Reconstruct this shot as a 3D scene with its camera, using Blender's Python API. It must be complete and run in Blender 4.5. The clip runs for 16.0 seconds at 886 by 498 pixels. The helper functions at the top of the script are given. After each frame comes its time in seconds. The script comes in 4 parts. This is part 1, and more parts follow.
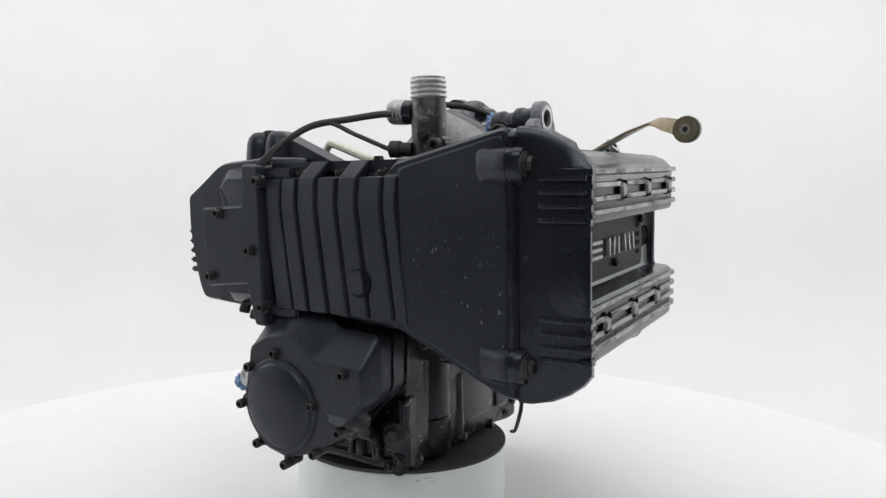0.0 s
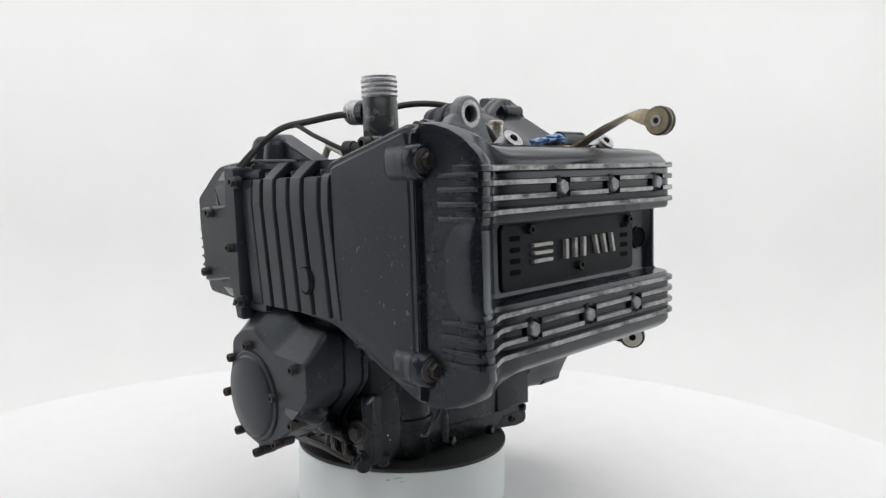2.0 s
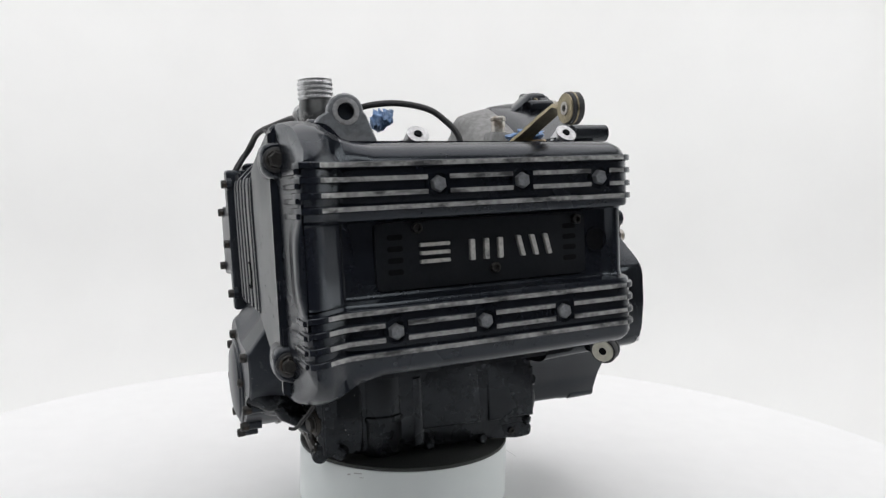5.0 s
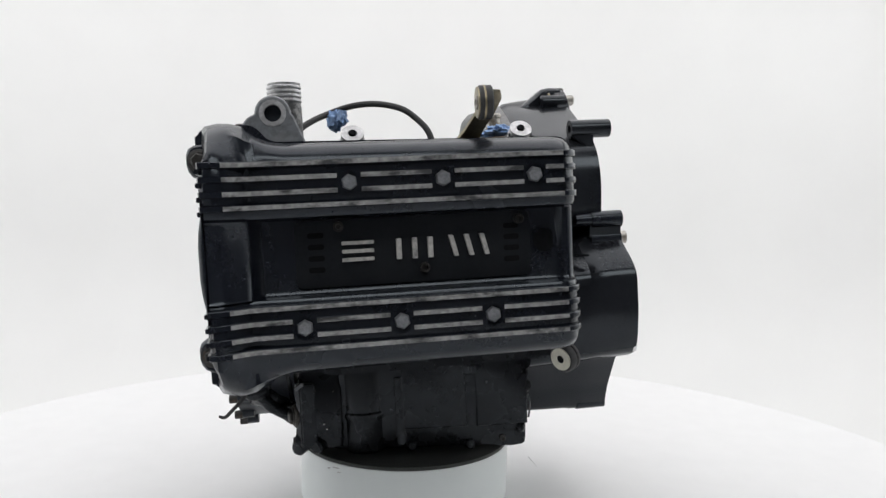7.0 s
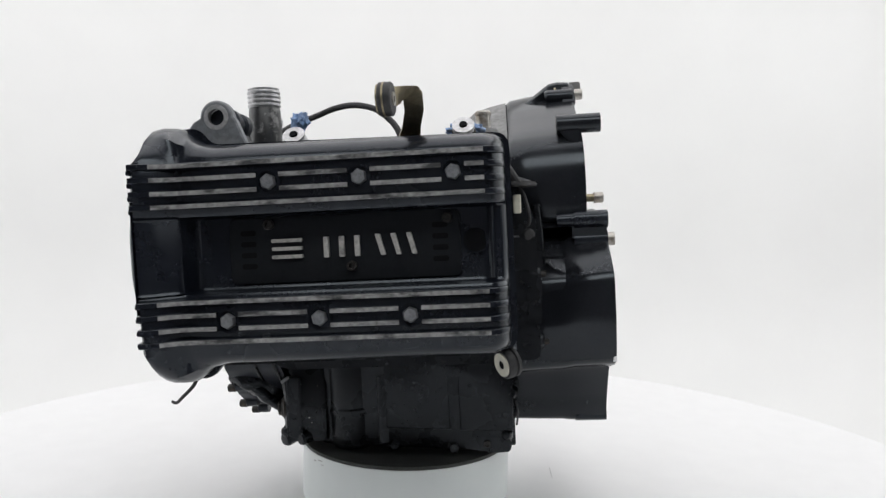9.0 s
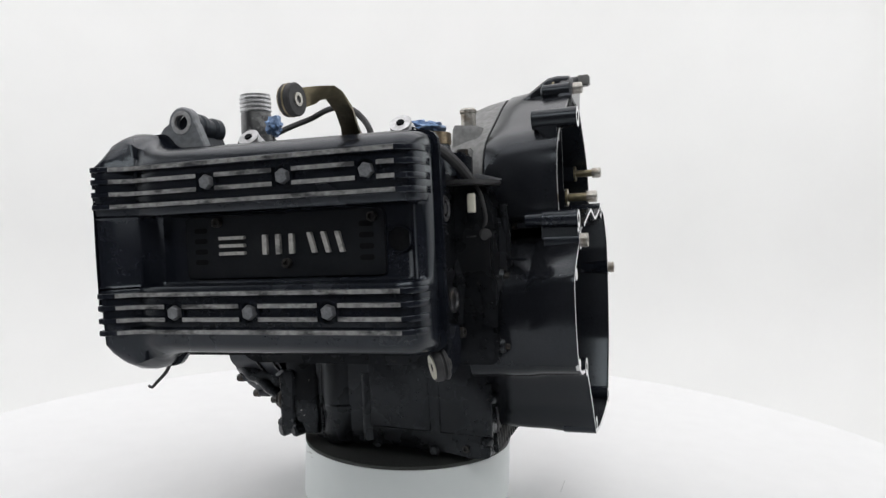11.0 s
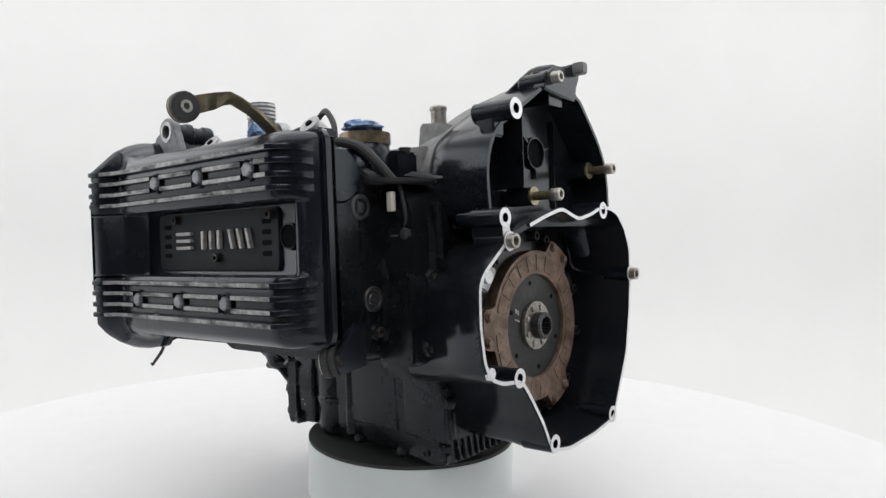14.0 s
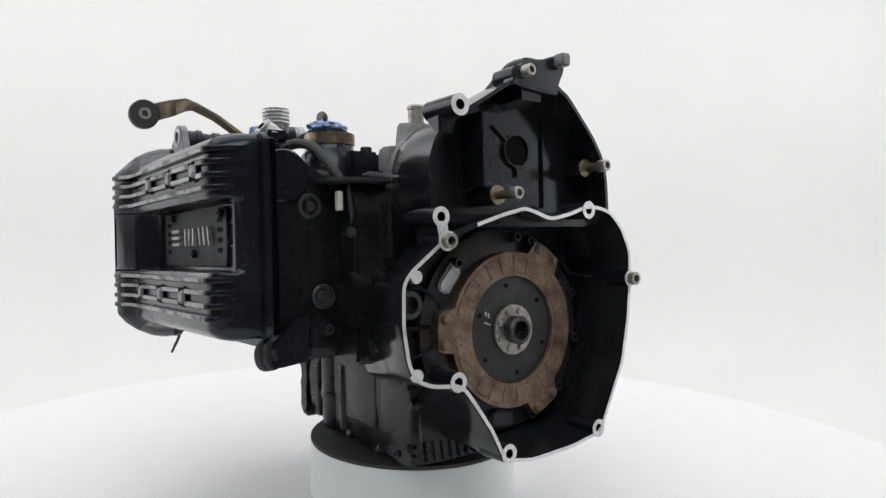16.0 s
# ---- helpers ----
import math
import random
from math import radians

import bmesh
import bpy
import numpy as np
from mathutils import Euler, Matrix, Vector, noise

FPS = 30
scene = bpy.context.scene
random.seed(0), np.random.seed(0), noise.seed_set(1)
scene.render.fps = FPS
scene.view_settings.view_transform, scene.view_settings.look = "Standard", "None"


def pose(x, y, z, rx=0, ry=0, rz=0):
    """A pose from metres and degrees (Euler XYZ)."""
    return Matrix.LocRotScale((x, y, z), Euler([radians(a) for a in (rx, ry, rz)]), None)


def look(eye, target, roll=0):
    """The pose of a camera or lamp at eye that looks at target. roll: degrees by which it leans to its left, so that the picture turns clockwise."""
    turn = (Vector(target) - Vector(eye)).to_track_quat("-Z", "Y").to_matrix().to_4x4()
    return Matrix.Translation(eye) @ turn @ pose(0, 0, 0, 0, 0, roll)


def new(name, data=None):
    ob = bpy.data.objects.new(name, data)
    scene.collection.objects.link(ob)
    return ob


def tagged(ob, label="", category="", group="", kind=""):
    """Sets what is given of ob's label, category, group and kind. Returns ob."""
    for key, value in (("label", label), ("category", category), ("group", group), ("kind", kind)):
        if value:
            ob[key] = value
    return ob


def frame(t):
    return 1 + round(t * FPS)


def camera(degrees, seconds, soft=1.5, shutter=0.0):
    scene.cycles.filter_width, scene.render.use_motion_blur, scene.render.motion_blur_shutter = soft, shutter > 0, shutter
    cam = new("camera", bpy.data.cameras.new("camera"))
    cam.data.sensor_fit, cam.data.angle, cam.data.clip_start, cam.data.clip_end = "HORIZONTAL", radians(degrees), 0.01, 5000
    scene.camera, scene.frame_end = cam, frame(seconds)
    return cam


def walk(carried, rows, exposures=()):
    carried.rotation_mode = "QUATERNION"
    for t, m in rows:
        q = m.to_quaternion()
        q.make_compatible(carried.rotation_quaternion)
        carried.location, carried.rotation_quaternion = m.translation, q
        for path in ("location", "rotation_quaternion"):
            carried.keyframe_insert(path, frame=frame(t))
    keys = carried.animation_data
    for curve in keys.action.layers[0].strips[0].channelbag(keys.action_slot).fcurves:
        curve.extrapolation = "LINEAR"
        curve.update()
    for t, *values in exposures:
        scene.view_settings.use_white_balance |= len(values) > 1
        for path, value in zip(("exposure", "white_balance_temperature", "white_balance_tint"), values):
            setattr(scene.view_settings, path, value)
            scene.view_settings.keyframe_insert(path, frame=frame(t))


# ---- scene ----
# ---- camera ----
cam = camera(63.71, 16.0, soft=1.4)
EYE = Vector((0.0, -0.9, 0.0871))
YAW, TILT = 0.04124, 0.05461
AIM = EYE + Vector((math.sin(YAW) * math.cos(TILT), math.cos(YAW) * math.cos(TILT), -math.sin(TILT)))
walk(cam, [(0.0, look(EYE, AIM, 0.9385)), (16.0, look(EYE, AIM, 0.9385))])

# ---- world and lamps of the white photo booth, and an added front fill ----
world = bpy.data.worlds.new("booth_world")
scene.world = world
world.use_nodes = True
world.node_tree.nodes["Background"].inputs[0].default_value = (0.9, 0.95, 1.0, 1)
world.node_tree.nodes["Background"].inputs[1].default_value = 0.2
scene.view_settings.exposure = 0.0


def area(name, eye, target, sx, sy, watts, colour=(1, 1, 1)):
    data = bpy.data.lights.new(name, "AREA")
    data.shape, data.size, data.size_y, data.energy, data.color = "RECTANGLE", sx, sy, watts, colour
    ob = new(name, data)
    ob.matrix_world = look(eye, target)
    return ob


area("ceiling_softbox", (0.0, 0.4, 1.78), (0.0, 0.41, 0.0), 2.8, 2.3, 23.6, (1.0, 0.97, 0.985))
area("left_softbox", (-1.78, 0.55, 0.62), (0.0, 0.55, 0.1), 2.0, 1.5, 9.6, (0.97, 0.985, 1.0))
area("right_softbox", (1.78, 0.55, 0.62), (0.0, 0.55, 0.1), 2.0, 1.5, 9.4, (0.96, 0.99, 0.985))
# added fill behind the camera to lift the drum; no lamp seen there
area("front_fill", (0.0, -1.6, 1.6), (0.0, 0.0, -0.2), 2.4, 0.7, 18.5, (0.98, 1.0, 0.99))


# ---- materials ----
def material(name, base, rough=0.5, metal=0.0, grain=60.0, vary=0.25, bump=0.05, second=None, patch=12.0, lo=0.5, hi=0.7,
             rough2=None, metal2=None, detail=9, specks=None, stretch=1.0):
    """Base colour with fine grain and bump; second: a colour that shows in worn or dusty patches; specks: a colour of small
    chips and dust marks, in clusters; stretch: draws the patches out along the crankshaft."""
    m = bpy.data.materials.new(name)
    m.use_nodes = True
    n, l = m.node_tree.nodes, m.node_tree.links
    b = n["Principled BSDF"]
    b.inputs["Roughness"].default_value, b.inputs["Metallic"].default_value = rough, metal
    co = n.new("ShaderNodeTexCoord")
    g = n.new("ShaderNodeTexNoise")
    g.inputs["Scale"].default_value, g.inputs["Detail"].default_value = grain, 6
    l.new(co.outputs["Object"], g.inputs["Vector"])
    r = n.new("ShaderNodeValToRGB")
    r.color_ramp.elements[0].position, r.color_ramp.elements[1].position = 0.3, 0.7
    r.color_ramp.elements[0].color = (*[c * (1 - vary) for c in base], 1)
    r.color_ramp.elements[1].color = (*[min(1, c * (1 + vary)) for c in base], 1)
    l.new(g.outputs["Fac"], r.inputs["Fac"])
    colour = r.outputs["Color"]
    if second:
        p = n.new("ShaderNodeTexNoise")
        p.inputs["Scale"].default_value, p.inputs["Detail"].default_value, p.inputs["Roughness"].default_value = patch, detail, 0.68 if detail > 5 else 0.5
        if stretch != 1.0:
            mp = n.new("ShaderNodeMapping")
            mp.inputs["Scale"].default_value = (stretch, 1, 1)
            l.new(co.outputs["Object"], mp.inputs["Vector"])
            l.new(mp.outputs["Vector"], p.inputs["Vector"])
        else:
            l.new(co.outputs["Object"], p.inputs["Vector"])
        f = n.new("ShaderNodeMapRange")
        f.inputs["From Min"].default_value, f.inputs["From Max"].default_value = lo, hi
        l.new(p.outputs["Fac"], f.inputs["Value"])
        mix = n.new("ShaderNodeMix")
        mix.data_type = "RGBA"
        l.new(f.outputs["Result"], mix.inputs["Factor"])
        l.new(colour, mix.inputs["A"])
        mix.inputs["B"].default_value = (*second, 1)
        colour = mix.outputs["Result"]
        for socket, value, value2 in (("Roughness", rough, rough2), ("Metallic", metal, metal2)):
            if value2 is not None:
                k = n.new("ShaderNodeMapRange")
                k.inputs["To Min"].default_value, k.inputs["To Max"].default_value = value, value2
                l.new(f.outputs["Result"], k.inputs["Value"])
                l.new(k.outputs["Result"], b.inputs[socket])
    if specks:
        masks = []
        for scale, lo2, hi2 in ((230.0, 0.655, 0.70), (17.0, 0.47, 0.62)):
            q = n.new("ShaderNodeTexNoise")
            q.inputs["Scale"].default_value, q.inputs["Detail"].default_value = scale, 3
            l.new(co.outputs["Object"], q.inputs["Vector"])
            k = n.new("ShaderNodeMapRange")
            k.inputs["From Min"].default_value, k.inputs["From Max"].default_value = lo2, hi2
            l.new(q.outputs["Fac"], k.inputs["Value"])
            masks.append(k.outputs["Result"])
        both = n.new("ShaderNodeMath")
        both.operation = "MULTIPLY"
        l.new(masks[0], both.inputs[0])
        l.new(masks[1], both.inputs[1])
        mix = n.new("ShaderNodeMix")
        mix.data_type = "RGBA"
        l.new(both.outputs[0], mix.inputs["Factor"])
        l.new(colour, mix.inputs["A"])
        mix.inputs["B"].default_value = (*specks, 1)
        colour = mix.outputs["Result"]
    l.new(colour, b.inputs["Base Color"])
    if bump >= 0.05:
        h = n.new("ShaderNodeBump")
        h.inputs["Strength"].default_value, h.inputs["Distance"].default_value = bump, 0.002
        l.new(g.outputs["Fac"], h.inputs["Height"])
        l.new(h.outputs["Normal"], b.inputs["Normal"])
    return m


BLACK = material("satin_black_paint", (0.0070, 0.0084, 0.0132), 0.20, 0, 420, 0.15, 0.0, (0.0170, 0.0190, 0.0245), 12, 0.45, 0.8, 0.34, detail=4, specks=(0.022, 0.024, 0.028))
PANEL = material("dusty_black_paint", (0.0190, 0.0215, 0.0275), 0.30, 0, 380, 0.15, 0.0, (0.031, 0.034, 0.040), 10, 0.45, 0.8, 0.46, detail=5, specks=(0.072, 0.073, 0.075))
GLOSS = material("glossy_black_paint", (0.0105, 0.0115, 0.0145), 0.15, 0, 300, 0.15, 0.0, (0.0180, 0.0190, 0.0220), 10, 0.45, 0.8, 0.28, detail=4)
GRIME = material("oily_black_casting", (0.0090, 0.0096, 0.0112), 0.25, 0, 110, 0.3, 0.0, (0.0155, 0.0155, 0.0160), 20, 0.45, 0.8, 0.38, detail=5, specks=(0.03, 0.029, 0.027))
GREY = material("dusty_grey_casting", (0.20, 0.20, 0.20), 0.55, 0, 160, 0.25, 0.1, (0.10, 0.10, 0.10), 14, 0.5, 0.75)
DUSTY = material("pale_dusty_casting", (0.17, 0.18, 0.195), 0.42, 0.1, 200, 0.25, 0.08, (0.30, 0.30, 0.31), 20, 0.45, 0.72, 0.55)
NECK = material("worn_black_neck", (0.020, 0.021, 0.023), 0.36, 0, 200, 0.3, 0.15, (0.20, 0.20, 0.20), 46, 0.53, 0.62, 0.55)
CHIP = material("bare_metal_chip", (0.15, 0.15, 0.15), 0.55, 0.2, 200, 0.2, 0.0)
WORN = material("worn_rib_aluminium", (0.36, 0.36, 0.355), 0.40, 0.5, 240, 0.35, 0.1, (0.040, 0.041, 0.043), 70, 0.475, 0.62, 0.5, 0.1, stretch=0.35)
ALU = material("machined_aluminium", (0.78, 0.78, 0.79), 0.4, 0.55, 300, 0.12, 0.05, (0.4, 0.4, 0.4), 50, 0.55, 0.72)
CAST = material("cast_silver_neck", (0.52, 0.52, 0.53), 0.42, 0.75, 300, 0.2, 0.1, (0.25, 0.25, 0.25), 40, 0.5, 0.75)
RUST = material("rusty_clutch_steel", (0.235, 0.165, 0.122), 0.5, 0.3, 180, 0.4, 0.35, (0.10, 0.055, 0.032), 45, 0.46, 0.66, specks=(0.05, 0.04, 0.035))
STEEL = material("dark_steel", (0.085, 0.085, 0.09), 0.42, 0.7, 300, 0.3, 0.1, (0.13, 0.10, 0.075), 40, 0.5, 0.7)
BRIGHT = material("bright_steel", (0.42, 0.40, 0.37), 0.4, 0.8, 300, 0.25, 0.1, (0.2, 0.15, 0.1), 50, 0.5, 0.72)
BOLT = material("blackened_bolt", (0.035, 0.033, 0.031), 0.45, 0.5, 400, 0.3, 0.1, (0.10, 0.07, 0.05), 60, 0.55, 0.7)
GOLD = material("yellow_zinc_plate", (0.32, 0.275, 0.18), 0.36, 0.8, 200, 0.2, 0.08, (0.18, 0.15, 0.10), 30, 0.45, 0.7)
BRONZE = material("tarnished_brass", (0.30, 0.235, 0.16), 0.33, 0.85, 120, 0.3, 0.1, (0.09, 0.07, 0.05), 45, 0.48, 0.66)
RUBBER = material("black_rubber", (0.026, 0.026, 0.028), 0.6, 0, 300, 0.25, 0.1)
DISC = material("black_friction_disc", (0.035, 0.036, 0.037), 0.5, 0.3, 300, 0.2, 0.05, (0.07, 0.07, 0.07), 30, 0.5, 0.75)
BLUE = material("blue_cloth", (0.19, 0.31, 0.54), 0.85, 0, 200, 0.35, 0.4, (0.36, 0.45, 0.62), 90, 0.45, 0.7)
PLASTIC = material("cream_plastic", (0.68, 0.66, 0.56), 0.5, 0, 200, 0.1, 0.03)
MATTE = material("matt_black_plate", (0.0080, 0.0088, 0.0110), 0.5, 0, 300, 0.2, 0.05, (0.014, 0.0145, 0.016), 30, 0.45, 0.75, 0.6)
FLECK = material("chipped_paint_fleck", (0.55, 0.53, 0.50), 0.6, 0, 300, 0.2, 0.0)
OILY = material("brown_oil_grime", (0.028, 0.0215, 0.0165), 0.4, 0, 90, 0.4, 0.1, (0.012, 0.012, 0.012), 30, 0.45, 0.7)
WHITE = material("white_board", (0.805, 0.805, 0.81), 0.6, 0, 25, 0.012, 0.01)
DRUM = material("white_plastic_drum", (0.90, 0.945, 0.94), 0.33, 0, 20, 0.015, 0.01)
MAT = material("black_rubber_mat", (0.040, 0.043, 0.041), 0.7, 0, 500, 0.3, 0.2)
WALL = material("white_wall", (0.87, 0.87, 0.865), 0.8, 0, 3, 0.015, 0.0)
DARKWALL = material("grey_curtain", (0.25, 0.25, 0.265), 0.9, 0, 30, 0.1, 0.0)
BRIGHT_DARK = material("dull_zinc_bolt", (0.27, 0.28, 0.295), 0.42, 0.7, 300, 0.3, 0.1, (0.12, 0.12, 0.12), 60, 0.5, 0.7)
# near-black, hardly glossy: stands in for shade inside holes, slots and recesses
DARK = material("hole_shade", (0.008, 0.008, 0.009), 0.9, 0, 300, 0.2, 0.0)
for paint, level in ((DARK, 0.1), (MATTE, 0.25), (PANEL, 0.29), (BLACK, 0.44), (GRIME, 0.34), (GLOSS, 0.42)):
    paint.node_tree.nodes["Principled BSDF"].inputs["Specular Tint"].default_value = (0.84, 0.92, 1.0, 1)
    paint.node_tree.nodes["Principled BSDF"].inputs["Specular IOR Level"].default_value = level


# ---- building blocks; u: along the crankshaft, w: towards the cylinder head, v: up, in millimetres ----
def L(u, w, v):
    return Vector((u, -w, v)) * 0.001


def part(name, bm, mats, parent=None, label="", angle=35, bevel=0.0, segments=2):
    bmesh.ops.remove_doubles(bm, verts=bm.verts, dist=1e-6)
    bmesh.ops.recalc_face_normals(bm, faces=bm.faces)
    if bevel:
        edges = [e for e in bm.edges if len(e.link_faces) == 2 and e.calc_face_angle(0) > 0.5]
        bmesh.ops.bevel(bm, geom=edges, offset=bevel * 0.001, segments=segments, affect="EDGES", clamp_overlap=True)
    me = bpy.data.meshes.new(name)
    bm.to_mesh(me)
    bm.free()
    for m in (mats if isinstance(mats, (list, tuple)) else [mats]):
        me.materials.append(m)
    me.polygons.foreach_set("use_smooth", [True] * len(me.polygons))
    me.set_sharp_from_angle(angle=radians(angle))
    ob = new(name, me)
    if parent:
        ob.parent = parent
    if label:
        tagged(ob, label)
    return ob


def loft(bm, rings, caps=(True, True), closed=True):
    """Joins rings of (u, w, v) points of equal count."""
    rows = [[bm.verts.new(L(*p)) for p in ring] for ring in rings]
    n = len(rows[0])
    for a, b in zip(rows, rows[1:]):
        for i in range(n if closed else n - 1):
            j = (i + 1) % n
            bm.faces.new((a[i], a[j], b[j], b[i]))
    if caps[0]:
        bm.faces.new(rows[0][::-1])
    if caps[1]:
        bm.faces.new(rows[-1])
    return bm


def at(axis, a, p, q):
    return {"u": (a, p, q), "w": (p, a, q), "v": (p, q, a)}[axis]


def prism(bm, outline, axis, a, b):
    return loft(bm, [[at(axis, s, *p) for p in outline] for s in (a, b)])


def box(bm, u, w, v):
    return prism(bm, [(u[0], w[0]), (u[1], w[0]), (u[1], w[1]), (u[0], w[1])], "v", v[0], v[1])


def rounded(points, radius, steps=4):
    """Corners of a polygon rounded by quadratic arcs; radius: one number, or one per corner."""
    out, n = [], len(points)
    for i, p in enumerate(points):
        r = radius[i] if isinstance(radius, (list, tuple)) else radius
        p, a, b = Vector(p), Vector(points[i - 1]), Vector(points[(i + 1) % n])
        da, db = (a - p), (b - p)
        ra, rb = min(r, da.length * 0.45), min(r, db.length * 0.45)
        pa, pb = p + da.normalized() * ra, p + db.normalized() * rb
        for k in range(steps + 1):
            t = k / steps
            out.append(tuple(pa * (1 - t) ** 2 + p * 2 * t * (1 - t) + pb * t * t))
    return out


def offset(points, d):
    """A polygon moved inwards by d."""
    area2 = sum(points[i - 1][0] * points[i][1] - points[i][0] * points[i - 1][1] for i in range(len(points)))
    sign, out, n = (1 if area2 > 0 else -1), [], len(points)
    for i in range(n):
        a, p, b = Vector(points[i - 1]), Vector(points[i]), Vector(points[(i + 1) % n])
        e1, e2 = (p - a).normalized(), (b - p).normalized()
        nrm = Vector((-(e1 + e2).y, (e1 + e2).x)).normalized() * sign
        out.append(tuple(p + nrm * d))
    return out


def shift(points, k, c):
    return [(c[0] + (p[0] - c[0]) * k, c[1] + (p[1] - c[1]) * k) for p in points]


def lathe(bm, profile, base, way, n=24, flat=None):
    """Turns a profile of (radius, height) about an axis from base along way (u, w, v)."""
    o, z = L(*base), L(*way).normalized()
    x = z.orthogonal().normalized()
    y = z.cross(x)
    rows = []
    for r, h in profile:
        ring = [o + z * h * 0.001 + (x * math.cos(a) + y * math.sin(a)) * r * 0.001 for a in (2 * math.pi * i / n for i in range(n))]
        rows.append([bm.verts.new(p) for p in ring] if r > 0 else [bm.verts.new(o + z * h * 0.001)])
    for a, b in zip(rows, rows[1:]):
        for i in range(n):
            j = (i + 1) % n
            f = [a[i % len(a)], a[j % len(a)], b[j % len(b)], b[i % len(b)]]
            f = [v for k, v in enumerate(f) if v not in f[:k]]
            if len(f) > 2:
                bm.faces.new(f)
    for row in (rows[0], rows[-1]):
        if len(row) > 2:
            try:
                bm.faces.new(row)
            except ValueError:
                pass
    return bm


def ring_lathe(bm, r0, r1, h0, h1, base, way, n=32):
    """A flat tube with a hole."""
    o, z = L(*base), L(*way).normalized()
    x = z.orthogonal().normalized()
    y = z.cross(x)
    rows = [[bm.verts.new(o + z * h * 0.001 + (x * math.cos(a) + y * math.sin(a)) * r * 0.001)
             for a in (2 * math.pi * i / n for i in range(n))] for r, h in ((r0, h0), (r1, h0), (r1, h1), (r0, h1))]
    for k in range(4):
        a, b = rows[k], rows[(k + 1) % 4]
        for i in range(n):
            bm.faces.new((a[i], a[(i + 1) % n], b[(i + 1) % n], b[i]))
    return bm


def smooth_path(points, steps=8):
    pts = [Vector(p) for p in points]
    pts = [pts[0] * 2 - pts[1]] + pts + [pts[-1] * 2 - pts[-2]]
    out = []
    for i in range(1, len(pts) - 2):
        a, b, c, d = pts[i - 1:i + 3]
        for k in range(steps):
            t = k / steps
            out.append(0.5 * (2 * b + (c - a) * t + (2 * a - 5 * b + 4 * c - d) * t * t + (3 * b - a - 3 * c + d) * t ** 3))
    return out + [pts[-2]]


def tube(bm, points, r, n=10, steps=8):
    """A round cable along a smooth path; r: one radius, or (first, last)."""
    pts = [L(*p) for p in smooth_path(points, steps)]
    r0, r1 = r if isinstance(r, tuple) else (r, r)
    rows, x = [], None
    for i, p in enumerate(pts):
        z = (pts[min(i + 1, len(pts) - 1)] - pts[max(i - 1, 0)]).normalized()
        x = (x - z * x.dot(z)).normalized() if x else z.orthogonal().normalized()
        y, q = z.cross(x), (r0 + (r1 - r0) * i / (len(pts) - 1)) * 0.001
        rows.append([bm.verts.new(p + (x * math.cos(a) + y * math.sin(a)) * q) for a in (2 * math.pi * k / n for k in range(n))])
    for a, b in zip(rows, rows[1:]):
        for i in range(n):
            bm.faces.new((a[i], a[(i + 1) % n], b[(i + 1) % n], b[i]))
    bm.faces.new(rows[0][::-1])
    bm.faces.new(rows[-1])
    return bm


MESHES = {}


def bolt(parent, place, way, r=5.0, h=6.0, kind="socket", mat=None, label="", name="bolt"):
    """A screw head, standing on place and pointing along way."""
    key = (kind, r, h, (mat or BOLT).name)
    if key not in MESHES:
        bm = bmesh.new()
        if kind == "socket":
            lathe(bm, [(r, -2), (r, h * 0.85), (r * 0.88, h), (r * 0.56, h), (r * 0.5, h * 0.35), (0, h * 0.35)], (0, 0, 0), (0, 0, 1), 16)
        else:
            lathe(bm, [(r * 1.25, -1), (r * 1.25, 1.4), (r * 1.1, 2.2)], (0, 0, 0), (0, 0, 1), 20)
            lathe(bm, [(r, 1), (r, h * 0.8), (r * 0.82, h), (0, h * 0.96)], (0, 0, 0), (0, 0, 1), 6)
        ob = part(name, bm, mat or BOLT)
        MESHES[key] = ob.data
    else:
        ob = new(name, MESHES[key])
    ob.parent = parent
    turn = L(*way).to_track_quat("Z", "Y").to_matrix().to_4x4()
    ob.matrix_local = Matrix.Translation(L(*place)) @ turn @ Matrix.Rotation((place[0] * 7 + place[2] * 3) % 6, 4, "Z")
    if label:
        tagged(ob, label)
    return ob


